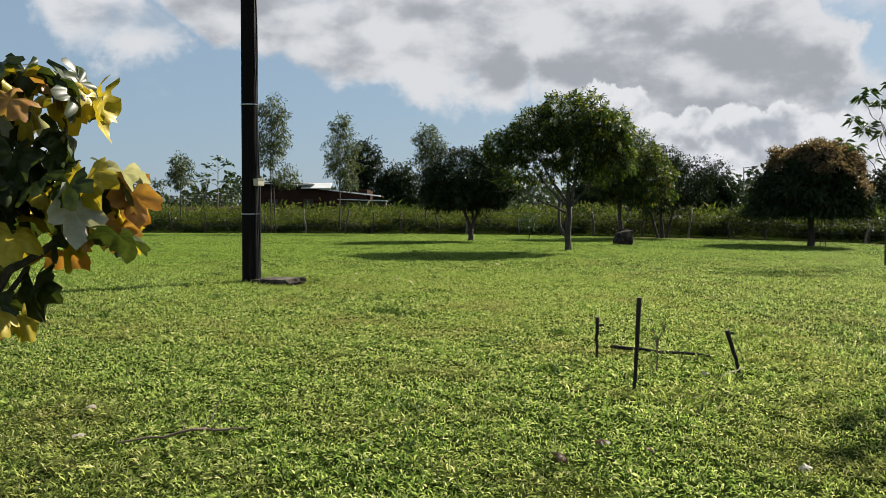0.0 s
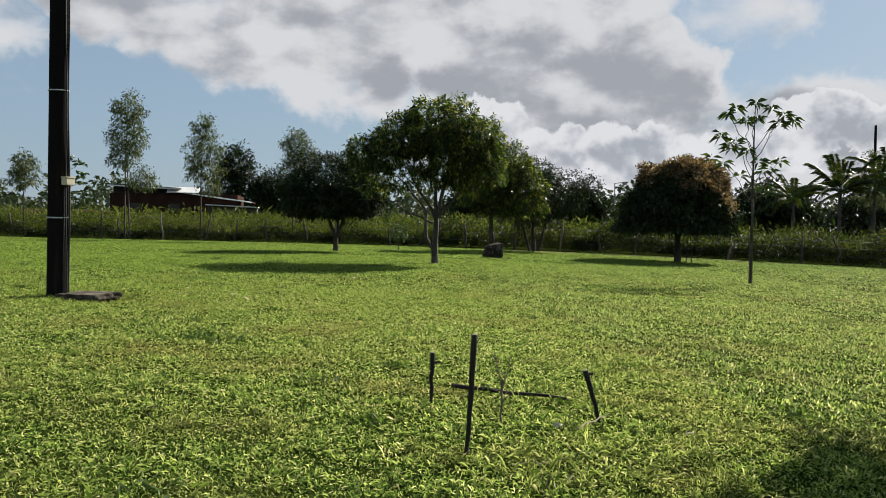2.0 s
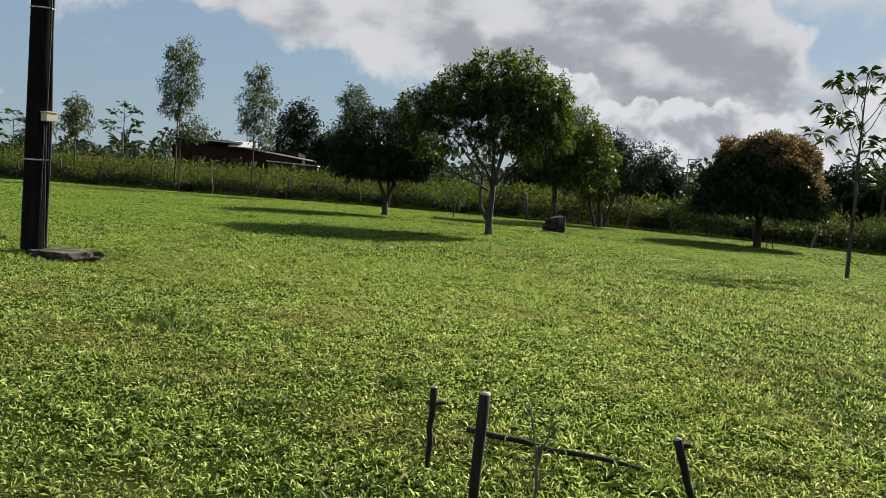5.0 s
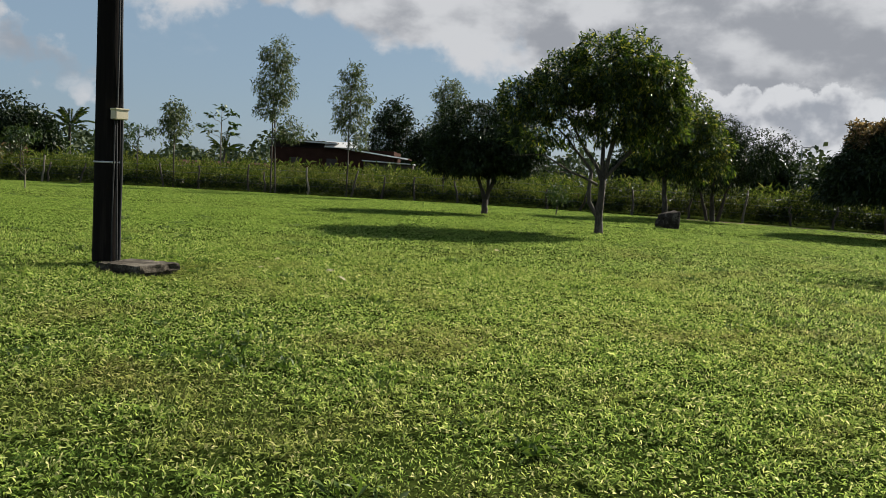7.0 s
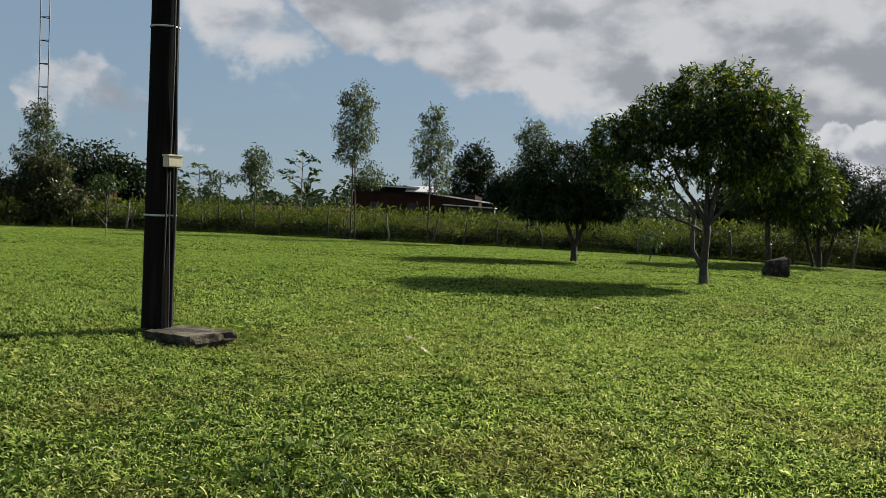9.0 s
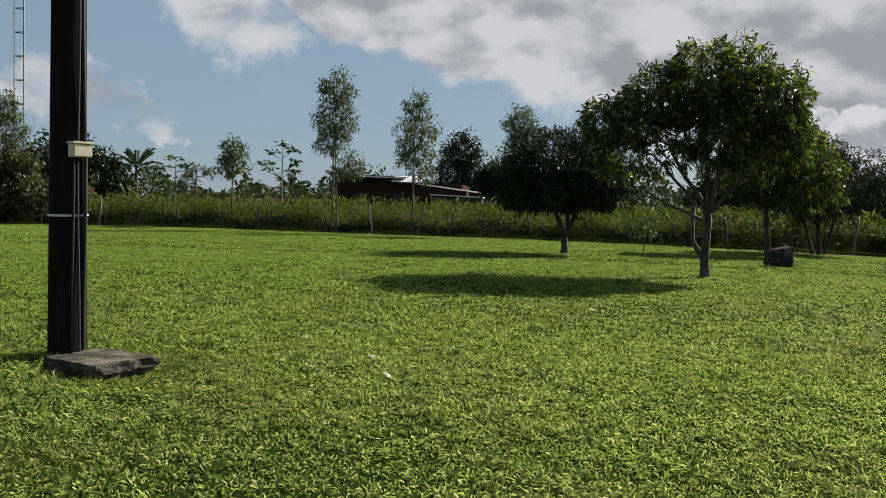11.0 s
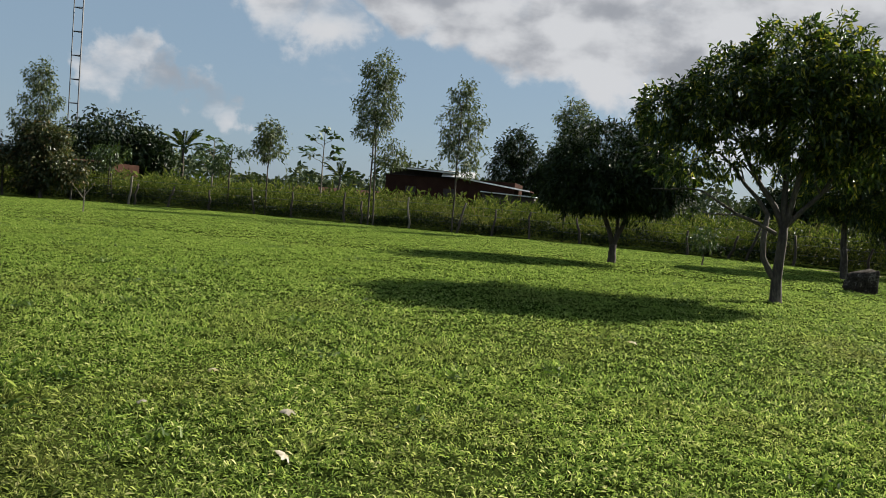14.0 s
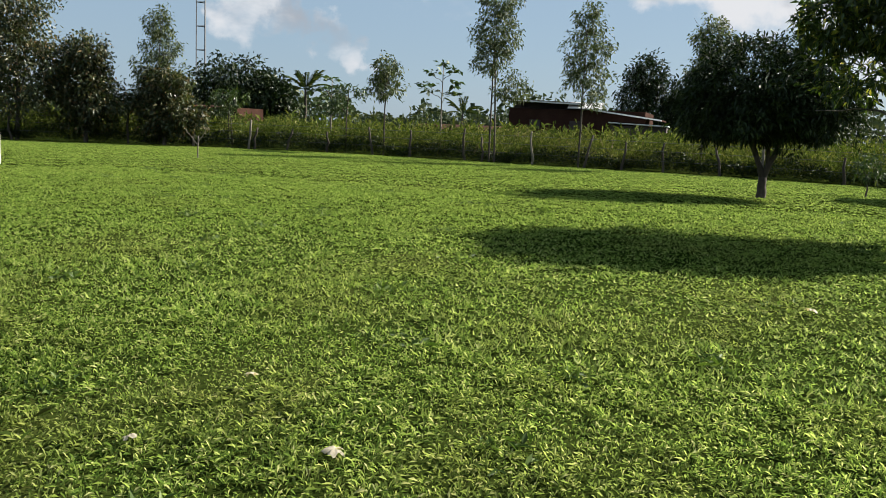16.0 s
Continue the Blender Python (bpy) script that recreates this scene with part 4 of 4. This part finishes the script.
part("roof", box_mesh("roof", 7.6, 9, .16, m_tile, -3.1, -.2, 4.72, Matrix.Rotation(radians(2), 4, "Y"), .02), None, far_house)
part("eaves", box_mesh("eaves", 7.6, .1, .14, m_sheet, -3.1, -4.75, 4.66, Matrix.Rotation(radians(2), 4, "Y"), .01), None, far_house, "pale worn eaves edge")
part("roof_sheet", box_mesh("roof_sheet", 3.4, 1.6, .06, m_sheet, 1.0, -4.1, 4.45, Matrix.Rotation(radians(24), 4, "X"), .01), None, far_house, "pale corrugated sheet")
part("lower_roof", box_mesh("lower_roof", 8.6, 5, .14, m_tile, 4.1, -2.0, 3.75, Matrix.Rotation(radians(7), 4, "Y"), .02), None, far_house)
part("lower_eaves", box_mesh("lower_eaves", 8.6, .1, .14, m_sheet, 4.1, -4.56, 3.75, Matrix.Rotation(radians(7), 4, "Y"), .01), None, far_house, "pale worn eaves edge")
part("annex_roof", box_mesh("annex_roof", 5.5, 2.5, .1, m_sheet, 6.4, -5.4, 2.75, Matrix.Rotation(radians(2), 4, "Y"), .02), None, far_house)
part("annex_wall", box_mesh("annex_wall", 5.2, 2.0, 2.6, m_fascia, 6.4, -5.2, 1.3), None, far_house)

low_roof = thing("house", -29, 125, label="long low red tiled roof beyond the weeds", category="house")
part("wall", box_mesh("wall", 22, 7, 1.6, m_brick_far, 0, 0, 0.8), None, low_roof)
part("roof", box_mesh("roof", 23, 5, .2, m_tile, 0, -2.2, 1.9, Matrix.Rotation(radians(10), 4, "X"), .02), None, low_roof)

brick_house = thing("house", -39.5, 76.5, label="red brick hut wall with a tiled roof among trees", category="house")
part("wall", box_mesh("wall", 4.6, 4, 2.5, m_brick_far, 0, 0, 1.25), None, brick_house)
part("roof", box_mesh("roof", 5.4, 5, .16, m_tile, -2.6, -2.2, 2.0, Matrix.Rotation(radians(14), 4, "X"), .02), None, brick_house)

# lattice mast
mast = thing("lattice_mast", -57.6, 100, label="tall thin steel lattice mast", category="mast")
legs = [(-.55, -.35), (.55, -.35), (0, .55)]
for lx, ly in legs:
    part("leg", tube_mesh("leg", [[(lx, ly, -.2, .065), (lx, ly, 32, .065)]], m_steel, 5), None, mast)
for k in range(12):
    z = 1.5 + k * 2.6
    part("brace", tube_mesh("brace", [[(*legs[i], z, .05), (*legs[(i + 1) % 3], z, .05)] for i in range(3)], m_steel, 4), None, mast)

# street poles far off
far_pole = thing("utility_pole", 49.8, 75, label="far dark utility pole", category="pole")
part("shaft", tube_mesh("shaft", [[(0, 0, -.2, .16), (0, 0, 11.5, .11)]], m_pole, 7), None, far_pole)
far_lamp = thing("street_lamp", 30.7, 90, label="thin far street lamp with a short arm", category="lamp")
part("pole", tube_mesh("pole", [[(0, 0, -.2, .07), (0, 0, 6.0, .05)]], m_steel, 6), None, far_lamp)
part("arm", tube_mesh("arm", [[(0, 0, 5.95, .04), (1.0, 0, 6.1, .04)]], m_steel, 6), None, far_lamp)
part("lamp_head", box_mesh("lamp_head", .5, .2, .1, m_steel, 1.1, 0, 6.08, None, .02), None, far_lamp)

# ---------------------------------------------------------------- utility pole with box and slab
PX, PY = -3.58, 16.42
pole = thing("utility_pole", PX, PY, label="dark creosoted wooden utility pole with cables and a meter box", category="pole")
bm = bmesh.new()
rings, sides = 40, 28
rows = []
for i in range(rings + 1):
    z = -0.2 + 9.4 * i / rings
    rad = .168 - .0065 * max(z, 0)
    rows.append([bm.verts.new((math.cos(a) * rad * (1 + .02 * noise.noise((math.cos(a) * 3, math.sin(a) * 3, z * .25))),
                               math.sin(a) * rad * (1 + .02 * noise.noise((math.cos(a) * 3 + 5, math.sin(a) * 3, z * .25))), z))
                 for a in [2 * math.pi * k / sides for k in range(sides)]])
for a, b in zip(rows, rows[1:]):
    for k in range(sides):
        bm.faces.new((a[k], a[(k + 1) % sides], b[(k + 1) % sides], b[k])).smooth = True
bm.faces.new(rows[-1])
part("shaft", bm, m_pole, pole)
for z in (1.26, 3.28, 5.35):
    rad = .172 - .0065 * z
    part("band", tube_mesh("band", [[(math.cos(a) * rad, math.sin(a) * rad, z + .006 * math.sin(a), .011) for a in np.linspace(0, 2 * math.pi, 25)]], m_wire, 6), None, pole, "pale metal strap")
for ang, top, rad in ((-30, 9.0, .012), (-46, 1.8, .010), (-8, 9.0, .017)):
    a = radians(ang)
    part("cable", tube_mesh("cable", [[(math.cos(a) * (.182 - .0065 * z + .012 * math.sin(z * 2.1 + ang)), math.sin(a) * (.182 - .0065 * z), z, rad) for z in np.linspace(-.05, top, 16)]],
                            m_black, 6), None, pole)
a = radians(-35)
turn = Matrix.Rotation(a + math.pi / 2, 4, "Z")
meter = part("meter_box", box_mesh("meter_box", .17, .12, .115, m_plastic, math.cos(a) * .23, math.sin(a) * .23, 1.83, turn, .008), None, pole, "cream plastic box")
part("box_lid", box_mesh("box_lid", .185, .135, .02, m_plastic, math.cos(a) * .23, math.sin(a) * .23, 1.896, turn, .004), None, meter)

bm = box_bm(bmesh.new(), 0, 0, 0, .80, .56, .12)
bmesh.ops.subdivide_edges(bm, edges=bm.edges[:], cuts=11, use_grid_fill=True)
for v in bm.verts:
    rim = max(abs(v.co.x) / .40, abs(v.co.y) / .28) > .98
    v.co += v.normal * ((.026 if rim else .006) * noise.noise(v.co * 14) + (.012 if rim else .003) * noise.noise(v.co * 37))
    if v.co.z < -.03:
        v.co.x, v.co.y = v.co.x * .94, v.co.y * .93
slab = part("concrete_slab", bm, m_concrete, None)
slab.matrix_world = pose(-2.97, 15.87, float(lie(-2.97, 15.87)) + .052, 1.5, -1.5, -30)
tagged(slab, "weathered concrete slab lying beside the pole", "slab")

# ---------------------------------------------------------------- stakes round a seedling
def stake(x, y, h, lx, ly, rad, label, stub=None):
    r = np.random.default_rng(int(x * 100))
    base = thing("stake", x, y, label=label, category="stake", group="stakes round the seedling")
    shaft = wander((0, 0, -.06), (lx, ly, h), rad * .62, rad, 7, .0035, r)
    part("shaft", tube_mesh("shaft", [shaft], m_stake, 9), None, base)
    part("cut_top", tube_mesh("cut_top", [[(lx, ly, h - .002, rad * .9), (lx, ly, h + .006, rad * .8)]], m_cut, 9), None, base, "pale cut end")
    if stub:
        part("stub", tube_mesh("stub", [wander((lx * .8, ly * .8, h * stub), (lx + .06, ly, h * stub + .005), .012, .01, 3, .002, r)], m_stake, 6), None, base, "broken side twig")


stake(1.47, 8.42, .43, .01, 0, .019, "short dark stake with a broken side twig", .82)
stake(1.50, 6.92, .775, .045, 0, .02, "dark weathered wooden stake standing upright", None)
stake(2.70, 7.93, .40, -.135, 0, .021, "dark wooden stake leaning to one side", .93)


def stick(name, pts, rad, mat, label, category):
    r = np.random.default_rng(len(label))
    paths = []
    for a, b, ra, rb in pts:
        s = (*a[:2], float(lie(*a[:2])) + a[2])
        e = (*b[:2], float(lie(*b[:2])) + b[2])
        paths.append(wander(s, e, ra, rb, 6, .012, r))
    return tagged(new(name, tube_mesh(name, paths, mat, 6)), label, category)


stick("fallen_stick", [((1.73, 9.05, .055), (2.60, 8.55, .055), .019, .013)], 0, m_stake, "dark fallen stick lying in the grass", "stick")
stick("dry_branch", [((-1.95, 5.2, .02), (-1.48, 5.45, .05), .006, .01), ((-1.48, 5.45, .05), (-1.25, 5.55, .03), .01, .005), ((-1.5, 5.45, .05), (-1.42, 5.6, .2), .006, .003), ((-1.6, 5.4, .04), (-1.66, 5.5, .14), .005, .003),
                     ((-1.45, 5.46, .05), (-1.36, 5.38, .13), .005, .002)], 0, m_twig, "dry twiggy branch fallen on the lawn", "branch")

stick("fallen_straw", [((2.70, 7.86, .07), (2.40, 7.60, .04), .006, .004)], 0, m_cut, "pale dry grass stem beside a stake", "straw")
stick("fallen_straw", [((1.75, 6.72, .03), (2.0, 6.74, .05), .002, .003), ((2.0, 6.74, .05), (2.3, 7.05, .04), .003, .002)], 0, m_cut, "pale bent dry stem lying in grass", "straw")

seedling = thing("seedling", 1.93, 7.9, label="thin tree seedling with few leaves between stakes", category="seedling")
r_p = np.random.default_rng(8)
part("stem", tube_mesh("stem", [wander((0, 0, -.02), (0, 0, .33), .009, .006, 4, .01, r_p), wander((0, 0, .2), (-.06, .02, .52), .006, .003, 4, .01, r_p), wander((0, 0, .24), (.06, 0, .5), .006, .003, 4, .01, r_p),
                                wander((0, 0, .2), (-.12, 0, .29), .004, .002, 3, .01, r_p), wander((0, 0, .16), (.09, 0, .26), .004, .002, 3, .01, r_p)], m_twig, 6), None, seedling)
q = np.array([(-.06, .02, .5), (.06, 0, .48), (.04, 0, .36), (-.12, 0, .29), (.09, 0, .26), (-.03, 0, .4), (.06, 0, .42), (0, 0, .3)])
q = np.repeat(q, 3, 0)
part("leaves", leaf_mesh("leaves", q + r_p.normal(0, .012, q.shape), r_p.normal(0, 1, q.shape), .06, .018, m_sapling, r_p), None, seedling)

young = thing("seedling", -16.5, 38.9, label="bare little sapling standing in the lawn", category="seedling")
part("stem", tube_mesh("stem", [wander((0, 0, -.02), (.02, 0, .75), .025, .015, 4, .01, r_p), wander((0, 0, .45), (-.55, .1, .95), .014, .006, 4, .02, r_p), wander((0, 0, .5), (.3, .1, 1.05), .014, .006, 4, .02, r_p)], m_bark_pale, 6), None, young)
q = np.repeat(np.array([(-.55, .1, .95), (.3, .1, 1.05), (.02, 0, .8)]), 5, 0)
part("leaves", leaf_mesh("leaves", q + r_p.normal(0, .08, q.shape), r_p.normal(0, 1, q.shape), .14, .05, m_pale, r_p), None, young)

post = thing("white_post", -16.5, 30.6, label="thin white painted post standing on the lawn", category="post")
part("shaft", tube_mesh("shaft", [[(0, 0, -.1, .04), (0, 0, 1.25, .04)]], m_white, 10), None, post)

tree("young_shrub", 4.0, 41.0, [((0, 0, -.05), (.05, 0, .55), .03, .02)], [((.03, 0, .4), (-.3, 0, .95), .015, .006), ((.03, 0, .4), (.3, .1, 1.0), .015, .006)],
     [("crown", crown_mesh("crown", [(0, 0, .85, .5, .5, .4, 40)], 9, .16, .06, m_sapling, 66, .3, .3, None, .08))], m_bark, "small leafy young shrub on the lawn", group="lawn trees", sides=6, twig=.2)

# stump: an irregular upright block with a broken pale top
bm = bmesh.new()
bmesh.ops.create_icosphere(bm, subdivisions=4, radius=.5)
for v in bm.verts:
    c = v.co
    p = Vector((math.copysign(abs(2 * c.x) ** .38, c.x) * .37, math.copysign(abs(2 * c.y) ** .4, c.y) * .3, math.copysign(abs(2 * c.z) ** .35, c.z) * .29))
    p.x *= 1 - .15 * (p.z > 0) * (p.x < 0)
    p += v.normal * .05 * noise.noise(c * 5) + v.normal * .02 * noise.noise(c * 17)
    p.z += .12 * (p.x / .36) * (p.z > .1)
    v.co = p
stump = part("tree_stump", bm, m_rock, None)
stump.matrix_world = pose(7.06, 34.5, float(lie(7.06, 34.5)) + .24, 0, 4, 15) @ Matrix.Diagonal((.9, .9, .95, 1))
for poly in stump.data.polygons:
    poly.use_smooth = True
tagged(stump, "grey weathered tree stump standing on the lawn", "stump")


# ---------------------------------------------------------------- shrub with large leaves beside the start
def broad_leaf(r, size):
    """A palmate leaf: five pointed lobes round the stalk, cupped and drooping."""
    bm = bmesh.new()
    n = 30
    rim, ring = [], []
    skew, cup = r.normal(0, .12), r.uniform(.25, .6)
    hub = bm.verts.new((0, 0, 0))
    for i in range(n + 1):
        a = radians(-150 + 300 * i / n)
        lobe = abs(math.cos(a * 2.4)) ** .8
        rad = size * .62 * (.58 + .42 * lobe) * (1 - .22 * abs(a) / 2.6) * (1 + .07 * math.sin(a * 23 + skew * 9))
        x, y = math.sin(a + skew) * rad, math.cos(a) * rad
        ripple = size * .05 * math.sin(a * 7.2 + skew * 20)
        ring.append(bm.verts.new((x * .55, y * .55, size * .03 + ripple * .4)))
        rim.append(bm.verts.new((x, y, -cup * rad * rad / size + ripple)))
    for i in range(n):
        bm.faces.new((hub, ring[i + 1], ring[i])).smooth = True
        bm.faces.new((ring[i], ring[i + 1], rim[i + 1], rim[i])).smooth = True
    bmesh.ops.translate(bm, verts=bm.verts, vec=(0, size * .3, 0))
    return bm


def shrub():
    r = np.random.default_rng(101)
    base = thing("shrub", -1.75, 3.05, label="shrub with large lobed leaves in shaded green, backlit yellow and rust", category="shrub")
    z0 = base.location.z
    stems = [((0, 0, -.05), (.1, 0, 1.0), .03, .02), ((.1, 0, 1.0), (.55, 0, 1.45), .018, .01), ((.08, 0, .9), (.35, -.05, 1.75), .018, .008), ((0, 0, .5), (-.3, 0, 1.6), .02, .01), ((.1, 0, .95), (.3, .05, 1.25), .014, .008)]
    part("stem", tube_mesh("stem", [wander(s, e, a, b, 5, .02, r) for s, e, a, b in stems], m_bark, 7), None, base)
    # The dark green holds shade, the yellow the sun shining through leaves.
    green = leaf_tone("shrub_leaf_shaded_green", (.016, .028, .008), (.045, .062, .015))
    yellow = leaf_tone("shrub_leaf_backlit_yellow", (.30, .24, .02), (.48, .38, .04))
    rust = leaf_tone("shrub_leaf_rust", (.30, .13, .03), (.38, .22, .06))
    pale = leaf_tone("shrub_leaf_pale", (.32, .33, .26), (.44, .44, .36))
    spots = []
    for n, x0, x1, z0, z1, fresh in ((70, .0, .46, 1.46, 1.95, .80), (16, .22, .55, 1.78, 1.96, .15), (26, .44, .70, 1.36, 1.58, .45), (24, .08, .38, 1.10, 1.44, .5), (9, .06, .22, 1.0, 1.14, .2)):
        for _ in range(n):
            spots.append((r.uniform(x0, x1), r.uniform(-.2, .2), r.uniform(z0, z1), fresh))
    for x, y, z, fresh in spots:
        size = r.uniform(.13, .23)
        bm = broad_leaf(r, size)
        turn = Matrix.Rotation(r.uniform(0, 2 * math.pi), 4, "Z") @ Matrix.Rotation(r.uniform(-1.45, -.5), 4, "X") @ Matrix.Rotation(r.normal(0, .4), 4, "Y")
        bmesh.ops.transform(bm, matrix=Matrix.Translation((x, y, z)) @ turn, verts=bm.verts)
        rest = 1 - fresh
        mat = [green, yellow, rust, pale][int(r.choice(4, p=[fresh, rest * .46, rest * .44, rest * .10]))]
        part("leaf", bm, mat, base)
    return base


def leaf_tone(name, a, b, shine=.25):
    m, t = material(name)
    f = noise_node(t, 26, 5, .6)
    colour = ramp_node(t, f, [(.35, a), (.65, b)])
    p = t.nodes.new("ShaderNodeBsdfPrincipled")
    link(t, colour, p.inputs["Base Color"])
    p.inputs["Roughness"].default_value, p.inputs["Specular IOR Level"].default_value = .42, shine
    tr = t.nodes.new("ShaderNodeBsdfTranslucent")
    link(t, mix_colour(t, 1.0, colour, (1.0, .95, .5), "MULTIPLY"), tr.inputs["Color"])
    mx = t.nodes.new("ShaderNodeMixShader")
    mx.inputs[0].default_value = .38
    link(t, p.outputs[0], mx.inputs[1])
    link(t, tr.outputs[0], mx.inputs[2])
    link(t, mx.outputs[0], t.nodes.new("ShaderNodeOutputMaterial").inputs["Surface"])
    return m


shrub()

# ---------------------------------------------------------------- litter on the lawn
m_dryleaf = leaf_tone("dead_leaf_brown", (.035, .022, .013), (.10, .068, .04), .04)
m_paleleaf = leaf_tone("dead_leaf_pale", (.38, .34, .26), (.58, .52, .41), .1)
r_l = np.random.default_rng(55)
for x, y, s, pale in [(.70, 4.92, .15, 0), (.93, 5.35, .13, 0), (1.23, 5.14, .09, 0), (-.56, 8.06, .09, 0), (2.0, 4.8, .1, 1), (2.29, 7.6, .1, 1), (3.16, 7.45, .08, 1), (-.86, 17.03, .14, 1), (-.55, 16.13, .13, 1),
                      (-1.77, 17.79, .10, 1), (-1.76, 16.73, .10, 1), (1.32, 21.74, .14, 1), (-2.21, 5.24, .12, 1), (-2.4, 5.9, .1, 1), (3.4, 5.6, .1, 1)]:
    bm = broad_leaf(r_l, s * .75)
    m = Matrix.Translation((x, y, float(lie(x, y)) + .055)) @ Matrix.Rotation(r_l.uniform(0, 6.3), 4, "Z") @ Matrix.Rotation(.25 + r_l.normal(0, .2), 4, "X")
    bmesh.ops.transform(bm, matrix=m, verts=bm.verts)
    ob = part("fallen_leaf", bm, m_paleleaf if pale else m_dryleaf, None)
    tagged(ob, "pale dry fallen leaf on the grass" if pale else "brown curled fallen leaf on the grass", "leaf", "fallen leaves")
